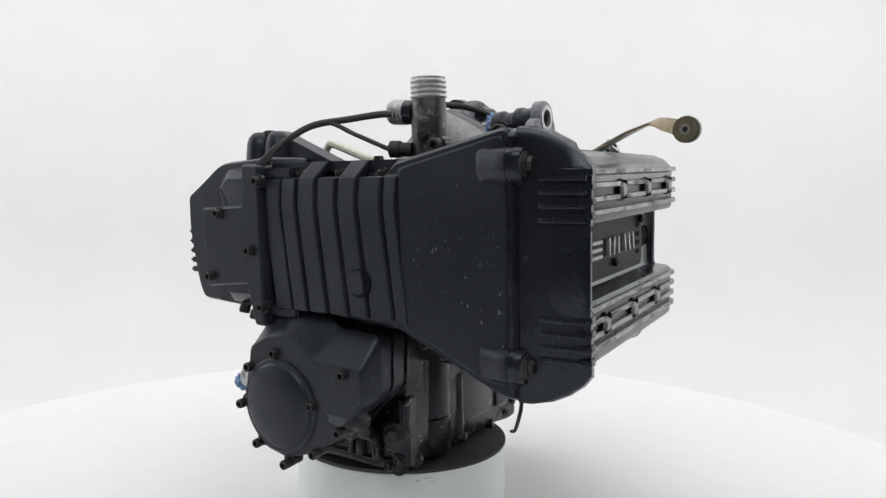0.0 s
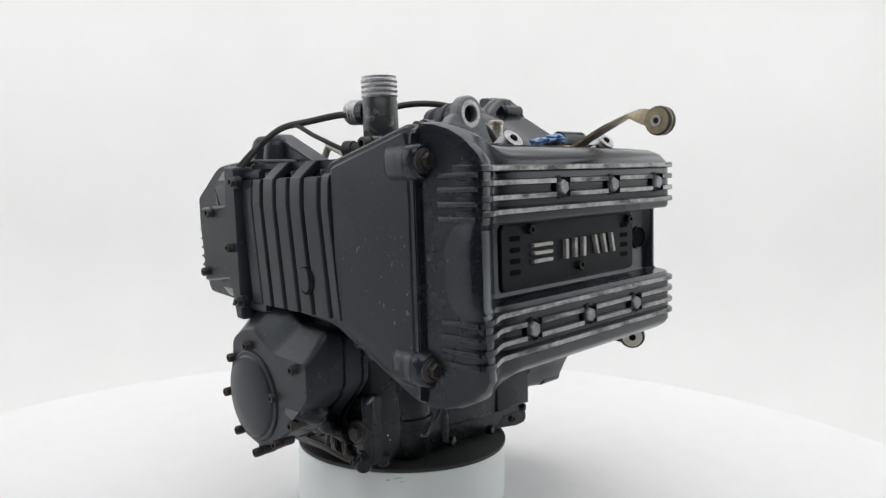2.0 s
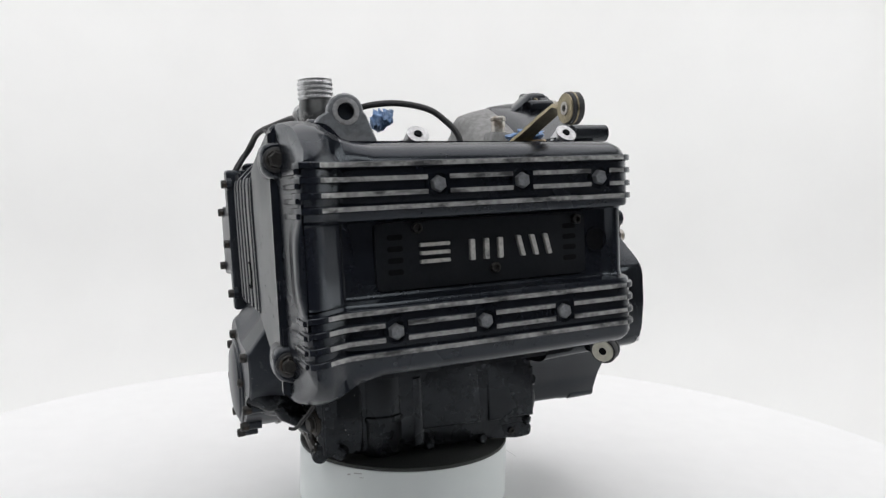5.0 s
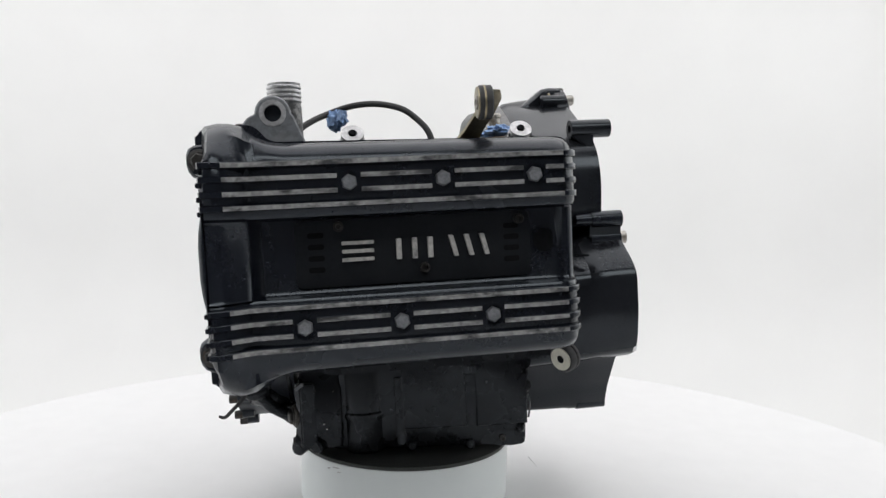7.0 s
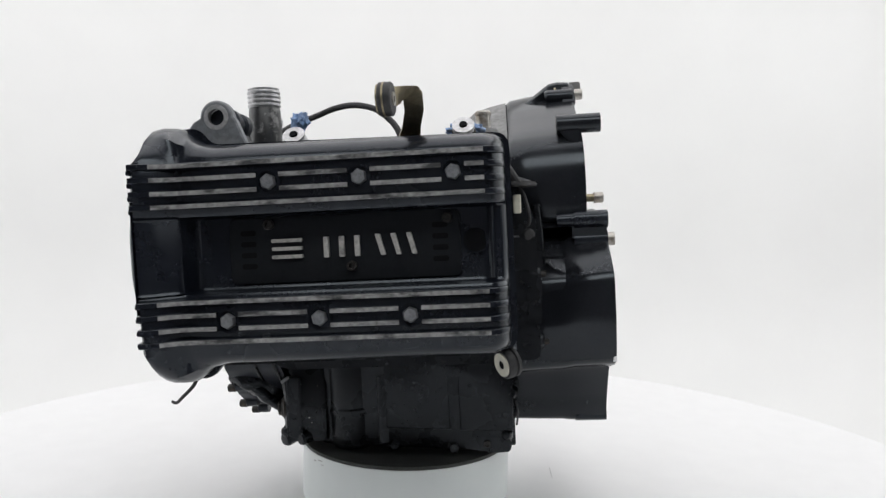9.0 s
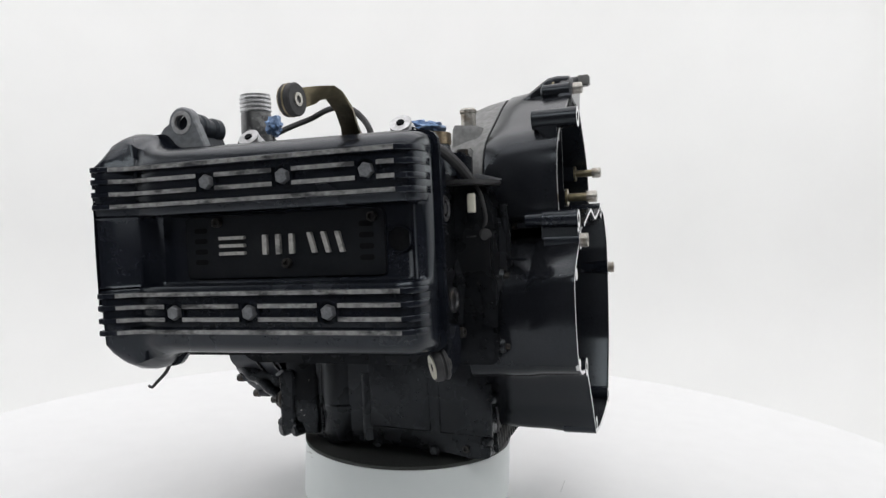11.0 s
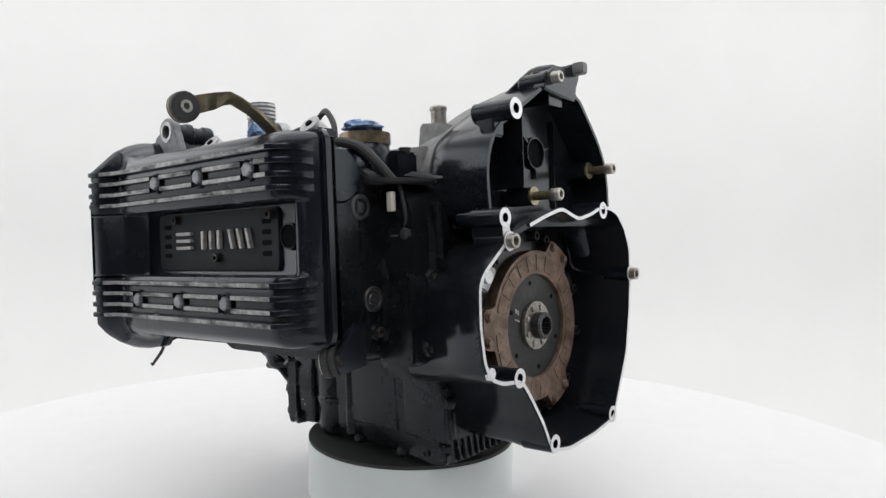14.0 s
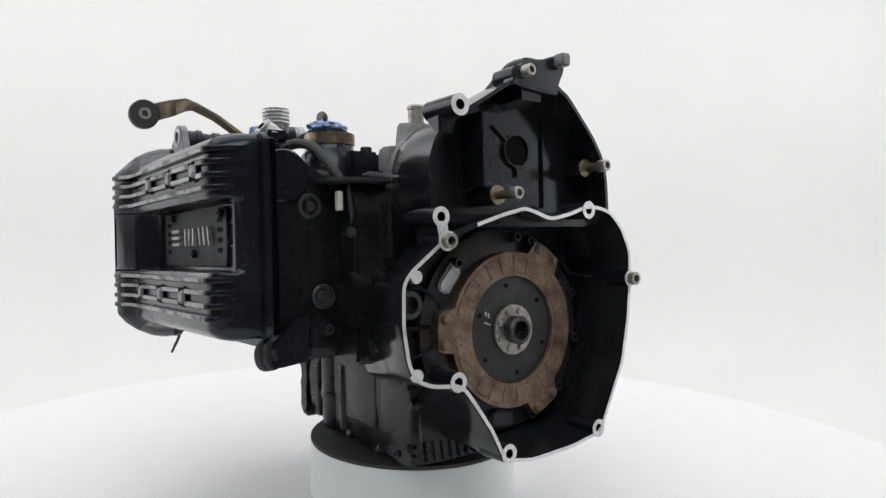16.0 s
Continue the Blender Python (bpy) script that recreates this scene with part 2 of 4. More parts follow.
# ---- booth ----
def booth():
    # white U-shaped shell with wide coves, dim beyond its open side
    def plan(inset):
        x, y = 1.9 - inset, 1.9 - inset
        p = rounded([(-x, -0.75), (-x, y), (x, y), (x, -0.75)], [0.01, 0.95, 0.95, 0.01], 12)
        return [(q[0] * 1000, -q[1] * 1000) for q in p]
    n = len(plan(0))
    rings = []
    for k in range(13):
        s = math.pi / 2 * k / 12
        rings.append([(u, w, (-0.75 + 0.75 * (1 - math.sin(s))) * 1000) for u, w in plan(0.75 * (1 - math.cos(s)) if k else 0.0)])
    bm = bmesh.new()
    top = [(u, w, 1900) for u, w in plan(0)]
    loft(bm, [top] + rings, (False, False), False)
    tagged(part("wall", bm, WALL, angle=80), "plain white seamless photo booth wall with wide coves", "wall", kind="structure")
    bm = bmesh.new()
    prism(bm, [(-2600, -1900), (2600, -1900), (2600, 2700), (-2600, 2700)], "v", -770, -752)
    tagged(part("floor", bm, WALL), "white booth floor below the turntable", "floor", kind="structure")
    bm = bmesh.new()
    prism(bm, [(-1950, -1950), (1950, -1950), (1950, 745), (-1950, 745)], "v", 1900, 1920)
    tagged(part("ceiling", bm, WALL), "white booth ceiling", "ceiling", kind="structure")
    # dim room on the open side
    for name, u, w in (("wall_left", (-2620, -2600), (740, 2700)), ("wall_right", (2600, 2620), (740, 2700)), ("wall_behind", (-2620, 2620), (2700, 2720)),
                       ("wall_wing_left", (-2600, -1905), (735, 750)), ("wall_wing_right", (1905, 2600), (735, 750))):
        bm = bmesh.new()
        box(bm, u, w, (-750, 2300))
        tagged(part(name, bm, DARKWALL), "grey room wall behind the booth's open side", "wall", kind="structure")
    bm = bmesh.new()
    prism(bm, [(-2620, 700), (2620, 700), (2620, 2720), (-2620, 2720)], "v", 2300, 2320)
    tagged(part("ceiling_room", bm, DARKWALL), "grey room ceiling", "ceiling", kind="structure")


booth()


MARK = (0.174, 0.096, 98)
SCUFF = material("grey_scratch", (0.55, 0.55, 0.55), 0.6, 0, 200, 0.2, 0.0)


def turntable():
    ob = tagged(new("turntable"), "large round white turntable board, slightly scuffed", "turntable")
    bm = bmesh.new()
    lathe(bm, [(0, -28), (764, -28), (768, -24), (768, -2), (766, 0), (0, 0)], (0, 0, 0), (0, 0, 1), 160)
    part("board", bm, WHITE, ob)
    bm = bmesh.new()
    ring_lathe(bm, 768.3, 771, -28, -3, (0, 0, 0), (0, 0, 1), 160)
    part("edge_band", bm, WHITE, ob)
    bm = bmesh.new()
    box(bm, (-20, 20), (-0.4, 0.4), (-1, 0.3))
    mark = part("scuff_line", bm, SCUFF, ob, "thin grey scratch")
    mark.matrix_local = pose(MARK[0], MARK[1], 0, 0, 0, MARK[2])
    return ob


def drum():
    ob = tagged(new("pedestal"), "white plastic drum with a black rubber top, on the turntable", "pedestal")
    bm = bmesh.new()
    lathe(bm, [(0, 0), (129, 0), (131, 2), (131, 66), (129.5, 68), (0, 68)], (0, 0, 0), (0, 0, 1), 96)
    shell = part("drum", bm, DRUM, ob)
    for k, (deg, h, wide, high) in enumerate(((2, 61, 9, 1.6), (4, 57, 5, 1.2), (-3, 58, 4, 2.2))):
        q = radians(deg - 38)
        bm = bmesh.new()
        pts = [(131.2 * math.sin(q + d / 131), 131.2 * math.cos(q + d / 131), h + e) for d, e in ((-wide / 2, 0), (wide / 2, 0.8), (wide / 2, high), (-wide / 2, high * 0.7))]
        loft(bm, [pts, [(u * 1.0025, w * 1.0025, v) for u, w, v in pts]])
        part("smudge", bm, SCUFF, shell, "faint grey smudge")
    bm = bmesh.new()
    lathe(bm, [(0, 67), (130.5, 67), (131, 68), (131, 71), (129.5, 72), (0, 72)], (0, 0, 0), (0, 0, 1), 96)
    part("rubber_top", bm, MAT, ob, "black rubber mat")
    return ob


TURNTABLE, PEDESTAL = turntable(), drum()
ENGINE = tagged(new("motorcycle_engine"), "used dusty black motorcycle engine standing on a white drum", "engine")


# ---- cylinder head cover ----
EAR = ((-8, -19), (4, -17.5), (13, -13.5), (16.5, -9), (18, -3), (18, 6), (16, 11), (11, 14), (3, 15), (-8, 15))


def head_cover():
    def section(u, wf, top, bot, floor, s=0.0):
        """Outline in (w, v) at u; s: how far the top and foot slope towards the face, as they do at the front end."""
        a, d = 1 - s, s
        return [(u, *p) for p in [
            (247, top), (a * (wf - 34) + d * 258, top - d), (a * (wf - 20) + d * 272, top - 1.5 - 4 * d), (a * (wf - 9) + d * 286, top - 6 - 7 * d),
            (wf - 2 - 6 * d, top - 13 - 13 * d), (wf, min(top - 18 - 16 * d, 138)),
            (wf, 90), (wf - 2, 87), (floor + 2, 86), (floor, 84), (floor, 23), (floor + 2, 20), (wf - 2, 19), (wf, 16),
            (wf, max(bot + 12 + 18 * d, -36)), (wf - 3 - 4 * d, bot + 8 + 13 * d), (a * (wf - 10) + d * 288, bot + 3 + 8 * d), (a * (wf - 22) + d * 272, bot + 3 * d), (a * (wf - 36) + d * 258, bot), (247, bot)]]
    def lean(ring):
        return [(u - 5 * max(0.0, min(1.0, (300 - w) / 53)), w, v) for u, w, v in ring]
    def tuck(ring, d):
        """Draws the two horns in above and below the rows of ribs."""
        return [(u + d * max(0.0, min(1.0, (abs(v - 52) - 78) / 10)) * max(0.0, min(1.0, (w - 250) / 20)), w, v) for u, w, v in ring]
    bm = bmesh.new()
    loft(bm, [
        tuck(lean(section(-200, 300, 160, -56, 299, 1)), 5), tuck(lean(section(-199.5, 305, 165, -60, 304, 1)), 5), tuck(lean(section(-197, 308.5, 169, -63.5, 307.5, 1)), 4.5), tuck(section(-190, 308, 171, -66, 307, 1), 3),
        tuck(section(-180, 302, 170.5, -66, 301, 1), 2), section(-170, 294, 168, -64, 293, 0.95), section(-166, 292, 164.5, -61, 290.5, 0.82), section(-164, 291.5, 163, -60, 287, 0.75), section(-161, 291.5, 161, -57.5, 269, 0.6), section(-157, 292, 158, -54, 264.5, 0.4),
        section(-148, 293, 153, -49, 264), section(-134, 293.5, 151, -46, 264), section(0, 293.5, 150, -45.5, 264), section(98, 293.5, 149, -45, 264),
        section(104, 293, 148.5, -45, 265), section(107.5, 292, 148, -44.5, 269.5), section(111, 289.5, 147.5, -44, 271.5), section(114, 286.5, 147, -43.5, 271.5), section(118, 280, 145.5, -42, 269), section(121, 267, 143.5, -40.5, 263)], (False, True))
    # front end, in upright strips
    ring = tuck(lean(section(-200, 300, 160, -56, 299, 1)), 5)
    strips = [[p] + [(-200 - 5 * max(0.0, min(1.0, (300 - p[1]) / 53)), p[1], v) for v in (123, 90, 52, 14, -19)] + [q] for p, q in zip(ring[:6], ring[::-1][:6])]
    loft(bm, strips, (False, False), False)
    bm.faces.new([bm.verts.new(L(*p)) for p in strips[5][::-1] + ring[6:14]])
    cover = part("head_cover", bm, BLACK, ENGINE, "satin black ribbed cam cover with a sunken name plate", 40)
    # flange along the gasket
    bm = bmesh.new()
    out = rounded([(-209.5, -62), (-209.5, 168), (-160, 170), (-148, 154), (126, 150), (127, -42), (108, -50), (-150, -50), (-162, -66)], [14, 14, 10, 8, 14, 14, 8, 8, 12])
    prism(bm, out, "w", 240, 249)
    part("flange", bm, BLACK, cover, bevel=1.5)
    # ribs: strips that follow the face and bend round both ends
    path = [(-201.5, 292), (-200.8, 305), (-199, 310.5), (-192, 311), (-182, 306.5), (-172, 301), (-165, 298), (-158, 297.5), (104, 297.5), (109, 296), (114.5, 291.5), (119, 284), (121.5, 270)]

    def rib(v, u0, u1, name="rib"):
        pts = [p for p in path if u0 < p[0] < u1]
        for end in (u0, u1):
            for a, b in zip(path, path[1:]):
                if a[0] <= end <= b[0]:
                    t = (end - a[0]) / (b[0] - a[0])
                    pts.append((end, a[1] + (b[1] - a[1]) * t))
        pts = sorted(set(pts))
        bm = bmesh.new()
        loft(bm, [[(u, w - 12, v - 3.2), (u, w - 0.8, v - 2.6), (u, w, v - 1.9), (u, w, v + 1.9), (u, w - 0.8, v + 2.6), (u, w - 12, v + 3.2)] for u, w in pts])
        ob = part(name, bm, [BLACK, WORN], cover)
        for f in ob.data.polygons:
            if f.normal.y < -0.3 and f.center.y < -0.290 and abs(f.normal.z) < 0.3 and -0.180 < f.center.x < 0.104:
                f.material_index = 1
    for base, us in ((114.0, (-81, -2, 78)), (-5.0, (-124, -43, 36))):
        rib(base + 17.5, -201.4, 121.4)
        rib(base - 17.5, -201.4, 121.4)
        for dv in (6.0, -6.0):
            cuts = [-201.4] + [c for u in us for c in (u - 9.8, u + 9.8)] + [121.4]
            for a, b in zip(cuts[::2], cuts[1::2]):
                rib(base + dv, a, b)
        for u in us:
            bm = bmesh.new()
            ring_lathe(bm, 8.9, 10.6, -8, 6.5, (u, 290, base), (0, 1, 0), 28)
            part("bolt_seat", bm, BLACK, cover, bevel=0.8)
            bolt(cover, (u, 290.5, base), (0, 1, 0), 7.0, 8.5, "hex", BRIGHT_DARK)
    # raised middle of the front flank, between the two rows of fins
    bm = bmesh.new()
    loft(bm, [[(-199 - g * k - 4 * max(0.0, (300 - w) / 53), w, v) for v, k in ((4, 0.0), (12, 0.18), (20, 0.5), (29, 0.82), (40, 1.0), (66, 1.0), (77, 0.84), (86, 0.5), (94, 0.18), (102, 0.0))]
              for w, g in ((254, 0.2), (264, 0.8), (276, 2.0), (288, 3.8), (296, 5.0), (301, 5.2), (305, 4.2), (308, 1.4), (309, -1))])
    part("flank_field", bm, BLACK, cover, angle=50)
    # thin fins on the front flank
    for v in (127, 116, 104.5, 93, 11, -0.5, -12, -22.5):
        bm = bmesh.new()
        loft(bm, [[(-200 - 5 * max(0.0, (300 - w) / 53) - q, w, v + d) for q, d in ((-2, -2.6), (g * 0.8, -1.9), (g, -1.0), (g, 1.0), (g * 0.8, 1.9), (-2, 2.6))] for w, g in ((266, 0.2), (271, 2.0), (298, 2.6), (306, 2.2))])
        part("flank_fin", bm, BLACK, cover)
    # name plate with its studs, slots and silver raised bars
    bm = bmesh.new()
    prism(bm, rounded([(-130, 24), (80, 24), (80, 83), (-130, 83)], 7), "w", 262, 266.5)
    plate = part("name_plate", bm, MATTE, cover, bevel=0.8)
    bars = []
    for i in range(3):
        bars.append([(-90 + (0.5 if i == 1 else 0), 46 + 7.3 * i), (-62, 46 + 7.3 * i), (-62, 49.2 + 7.3 * i), (-90, 49.2 + 7.3 * i)])
    for c in (-42, -28, -14):
        bars.append([(c - 0.5, 45.5), (c + 4.2, 45.5), (c + 4.2, 64), (c - 0.5, 64)])
    for c in (4, 18, 32):
        bars.append([(c + 5, 45.5), (c + 9.2, 45.5), (c + 4.5, 64.5), (c, 64.5)])
    for outline in bars:
        bm = bmesh.new()
        prism(bm, outline, "w", 265, 270.5)
        part("raised_bar", bm, LETTER, plate, "worn silver raised bar", bevel=0.4)
    # slots drawn as flat near-black lozenges, their shade put in the colour
    for c in (-112, 62):
        for k in range(4):
            v = 40 + k * 10
            bm = bmesh.new()
            prism(bm, rounded([(c - 7, v - 2.4), (c + 7, v - 2.4), (c + 7, v + 2.4), (c - 7, v + 2.4)], 2.4), "w", 266, 266.9)
            part("vent_slot", bm, DARK, plate)
    for u, v in ((-92, 77), (69, 76), (-18, 37)):
        bolt(plate, (u, 266.5, v), (0, 1, 0), 4.6, 5)
    bm = bmesh.new()
    ring_lathe(bm, 10.6, 12.2, 0, 2.4, (93, 264, 55), (0, 1, 0), 28)
    part("bolt_seat", bm, BLACK, cover, bevel=0.6)
    # shade of the hole, painted as a dark disc on the floor
    bm = bmesh.new()
    lathe(bm, [(10.7, 0), (10.7, 0.6), (0, 0.6)], (93, 264, 55), (0, 1, 0), 24)
    part("socket_hole", bm, DARK, cover)
    # rubber-seated corner screws in ears beside the flank
    for v in (139, -30):
        bm = bmesh.new()
        loft(bm, [[(-200 - du * k, w, v + q * k) for du, q in EAR] for w, k in ((243, 1.0), (250, 1.0), (254, 0.93), (255.5, 0.84))])
        ear = part("corner_ear", bm, BLACK, cover, angle=40)
        bm = bmesh.new()
        lathe(bm, [(10.5, -1), (10.5, 1.6), (9, 2.6), (0, 2.6)], (-206, 255, v), (0, 1, 0), 24)
        part("rubber_seat", bm, RUBBER, ear)
        bolt(ear, (-206, 257, v), (0, 1, 0), 6.8, 6.5, "hex")
    return cover


LETTER = material("worn_silver_paint", (0.52, 0.51, 0.49), 0.5, 0.3, 300, 0.2, 0.1, (0.2, 0.2, 0.2), 90, 0.52, 0.68)
head_cover()


# ---- block, head, crankcase ----
def block():
    bm = bmesh.new()
    prism(bm, rounded([(-192, -55), (-192, 158), (-150, 148), (56, 141), (74, 100), (112, 97), (114, -38), (96, -52)], [14, 14, 14, 10, 6, 8, 14, 14]), "w", 196, 243)
    head = part("cylinder_head", bm, GRIME, ENGINE, bevel=2)
    bm = bmesh.new()
    prism(bm, rounded([(243, 92), (243, 147), (237, 144), (223, 137), (212, 125), (206, 114), (206, 94)], [2, 3, 6, 10, 10, 6, 3]), "u", 62, 114)
    part("rear_shoulder", bm, BLACK, head, bevel=2.5)
    bm = bmesh.new()
    lathe(bm, [(0, 0), (24, 0.3), (26, 2), (26, 6), (0, 6)], (115.5, 222, 110), (-1, 0, 0), 36)
    part("end_disc", bm, BLACK, head)
    for place in ((111, 194.5, 81), (112, 182, -8)):
        bm = bmesh.new()
        lathe(bm, [(12.5, -8), (12.5, 1.6), (11.5, 2.6), (9.2, 2.6), (8.4, 0.4), (6, 0.2), (5, 1.2), (0, 1.2)], place, (1, 0, 0), 28)
        part("core_plug", bm, STEEL, head, "dull steel plug")
    bm = bmesh.new()
    prism(bm, rounded([(-196, 20), (-196, 138), (60, 134), (112, 118), (112, -70), (-112, -70), (-150, -30)], 12), "w", 60, 198)
    part("cylinder_block", bm, GRIME, ENGINE, bevel=2)
    bm = bmesh.new()
    prism(bm, rounded([(-186, -140), (118, -120), (118, 100), (-196, 100)], 25), "v", -10, 132)
    part("crankcase_upper", bm, GRIME, ENGINE, bevel=3)
    bm = bmesh.new()
    prism(bm, rounded([(-180, -84), (118, -84), (118, 90), (-180, 90)], 22), "v", -64, -6)
    part("crankcase_middle", bm, GRIME, ENGINE, bevel=3)
    bm = bmesh.new()
    prism(bm, [(206, 94), (206, 124), (190, 120), (156, 104), (156, 90)], "u", 58, 111)
    part("head_slope", bm, PANEL, head, bevel=3)
    # rear of the block, beside the bell housing
    bm = bmesh.new()
    prism(bm, rounded([(100, -75), (150, -75), (150, 70), (136, 104), (100, 110)], 10), "w", 30, 166)
    part("rear_block", bm, GRIME, ENGINE, bevel=3)
    bm = bmesh.new()
    prism(bm, rounded([(98, 122), (150, 118), (156, 150), (138, 190), (112, 192), (98, 176)], 14), "v", 103, 108)
    part("terminal_cap", bm, RUBBER, ENGINE, "black rubber cap", bevel=1.5)
    bm = bmesh.new()
    prism(bm, rounded([(128, 170), (136, 170), (136, 176), (128, 176)], 2), "v", 76, 95)
    part("connector", bm, PLASTIC, ENGINE, "cream plastic connector", bevel=0.8)
    # thin plate at the cap; pale grey stands in for light on its edge
    bm = bmesh.new()
    loft(bm, [[(120, 140, 113 + k), (128, 136, 116 + k), (150, 112, 110 + k), (142, 118, 109 + k)] for k in (0, 0.8)])
    part("lit_plate_edge", bm, DUSTY, ENGINE, "thin cap plate, light on its edge put in as pale grey")
    for v in (-34, -28, -22, -16):
        bm = bmesh.new()
        box(bm, (104, 146), (160, 167.5), (v, v + 2.6))
        part("fin", bm, GRIME, ENGINE, bevel=0.8)
    bm = bmesh.new()
    prism(bm, rounded([(138, -36), (152, -38), (154, 8), (146, 18), (138, 6)], 4), "w", 150, 170)
    part("rear_bracket", bm, GRIME, ENGINE, bevel=3)
    for u, w, v in ((136, 158, 57), (128, 164, 53)):
        bm = bmesh.new()
        box(bm, (u - 6, u + 6), (w - 2, w + 2), (v - 2, v + 1.5))
        part("clip", bm, DUSTY, ENGINE, "small bare metal clip", bevel=0.8)
    bm = bmesh.new()
    tube(bm, [(134, 164, 103), (140, 166, 92), (144, 166, 70), (140, 164, 60)], 2)
    part("wire", bm, RUBBER, ENGINE)
    bm = bmesh.new()
    lathe(bm, [(6, -14), (6, 8), (4, 9), (0, 9)], (140, 160, 56), (0.5, 1, -0.3), 16)
    part("sender", bm, RUBBER, ENGINE)
    bm = bmesh.new()
    prism(bm, rounded([(114, -42), (138, -42), (140, -8), (134, 8), (118, 4)], 6), "w", 150, 168)
    part("drain_boss", bm, GRIME, ENGINE, bevel=3)

    # castings, pipes and screws crowded behind the head
    for u, w, v0, v1, r in ((122, 150, 66, -30, 4), (152, 128, 84, -20, 5)):
        bm = bmesh.new()
        tube(bm, [(u, w, v0), (u + 3, w + 2, (v0 + v1) / 2), (u, w - 2, v1)], r, 12)
        part("oil_pipe", bm, GRIME, ENGINE)
    for u, w, v in ((152, 96, 62), (152, 140, 10), (152, 146, -58), (114, 180, -40)):
        bm = bmesh.new()
        lathe(bm, [(9.5, -12), (8.5, 1), (7, 3), (0, 3)], (u, w, v), (1, 0.1, 0), 18)
        boss = part("screw_boss", bm, GRIME, ENGINE)
        bolt(boss, (u + 3, w, v), (1, 0.1, 0), 5, 5)
    for w, v0, v1 in ((164, -50, 30), (136, -60, 70)):
        bm = bmesh.new()
        u = 112 if w > 160 else 149
        loft(bm, [[(u, w - 5, v), (u + 9 * k, w - 2, v), (u + 9 * k, w + 2, v), (u, w + 5, v)] for v, k in ((v0, 0.2), (v0 + 16, 1), (v1 - 20, 0.8), (v1, 0.2))])
        part("web", bm, GRIME, ENGINE, angle=50)


block()


def crankcase():
    plan = rounded([(-112, -84), (112, -84), (119, 40), (117, 84), (-60, 86), (-112, 80)], [20, 16, 12, 10, 4, 16])

    def rough(ob, size, amount, seed=0.0):
        for v in ob.data.vertices:
            q = v.co * size
            v.co += Vector((noise.noise(q + Vector((seed, 0, 0))), noise.noise(q + Vector((seed, 7, 0))), noise.noise(q + Vector((seed, 0, 9))))) * amount * 0.001
    bm = bmesh.new()
    loft(bm, [[(u, w, -50) for u, w in plan], [(u, w, -140) for u, w in plan], [(u * 0.995, w * 0.99, -154) for u, w in plan], [(u * 0.99 - 1, w * 0.985, -179 - (u + 112) * 0.055) for u, w in plan],
              [(u * 0.98 - 1, w * 0.95, -184 - (u + 112) * 0.055) for u, w in plan]])
    case = part("crankcase_lower", bm, GRIME, ENGINE, "oily black lower crankcase and sump", 50)
    # raised side field with two slots open at the foot
    field = [(-30, -62), (114, -60), (114, -112), (120, -112), (118, -172), (57, -170), (57, -108), (45, -108), (46, -169), (-29, -166)]
    bm = bmesh.new()
    loft(bm, [[(u, w, v) for u, v in o] for w, o in ((80, field), (84.8, field), (86.0, offset(field, 1.5)), (86.5, offset(field, 4)))])
    part("side_field", bm, GRIME, case, angle=60)
    for u, v in ((18, -72), (92, -70)):
        bm = bmesh.new()
        loft(bm, [[(u + s * k, 92 - k2, v + d) for s, d in ((-7, 8), (7, 8), (1, -16), (-1, -16))] for k, k2 in ((1.0, 6), (0.8, 1), (0.4, 0))])
        part("gusset", bm, GRIME, case)
    for k, (u, v, r) in enumerate(((-20, -186, 6), (48, -191, 6), (110, -178, 6), (28, -66, 6), (76, -64, 5), (118, -128, 6))):
        bm = bmesh.new()
        lathe(bm, [(r * 1.3, -6), (r * 1.1, 0), (r * 0.7, 2.4), (0, 3)], (u, 84, v), (0.05, 1, 0), 14)
        rough(part("casting_lump", bm, GRIME, case), 120, 2.0, k)
    # rounded bowl at the front corner of the side
    bm = bmesh.new()
    lathe(bm, [(24, 0), (29, 7), (29.5, 40), (31, 43), (31, 47), (29.5, 49), (29.5, 108), (26, 122), (0, 122)], (-72, 62, -190), (0, 0, 1), 40)
    part("filter_bowl", bm, GRIME, case)
    bm = bmesh.new()
    loft(bm, [[(-34 + a, 84 + d, v) for a, d in ((-5, 0), (-2, 5), (3, 5), (8, 0))] for v in (-182, -150, -116, -104)])
    part("web", bm, GRIME, case, angle=60)
    # foot at the rear corner with its screw, and a low step in the sump
    bm = bmesh.new()
    prism(bm, rounded([(60, -192), (96, -198), (114, -197), (116, -184), (98, -178), (78, -178), (62, -184)], 5), "w", 30, 83.5)
    foot = part("rear_foot", bm, GRIME, case, bevel=2)
    bolt(foot, (87, 83.5, -187), (0, 1, 0), 4.2, 3)
    bm = bmesh.new()
    tube(bm, [(122, 76, -140), (124, 78, -152), (122, 76, -168)], 1.2, 6)
    part("rear_seam", bm, STEEL, case)
    # front block: upright castings, ledges, screws and caked oil
    block_plan = rounded([(-146, -70), (-146, 80), (-140, 86), (-98, 86), (-98, -70)], [6, 4, 4, 6, 6])
    bm = bmesh.new()
    loft(bm, [[(u, w, v) for u, w in shift(block_plan, k, (-120, 10))] for v, k in ((-60, 0.94), (-107, 0.96), (-111, 1.0), (-150, 1.0), (-174, 0.99), (-179, 0.96))])
    front = part("front_block", bm, GRIME, case, angle=40)
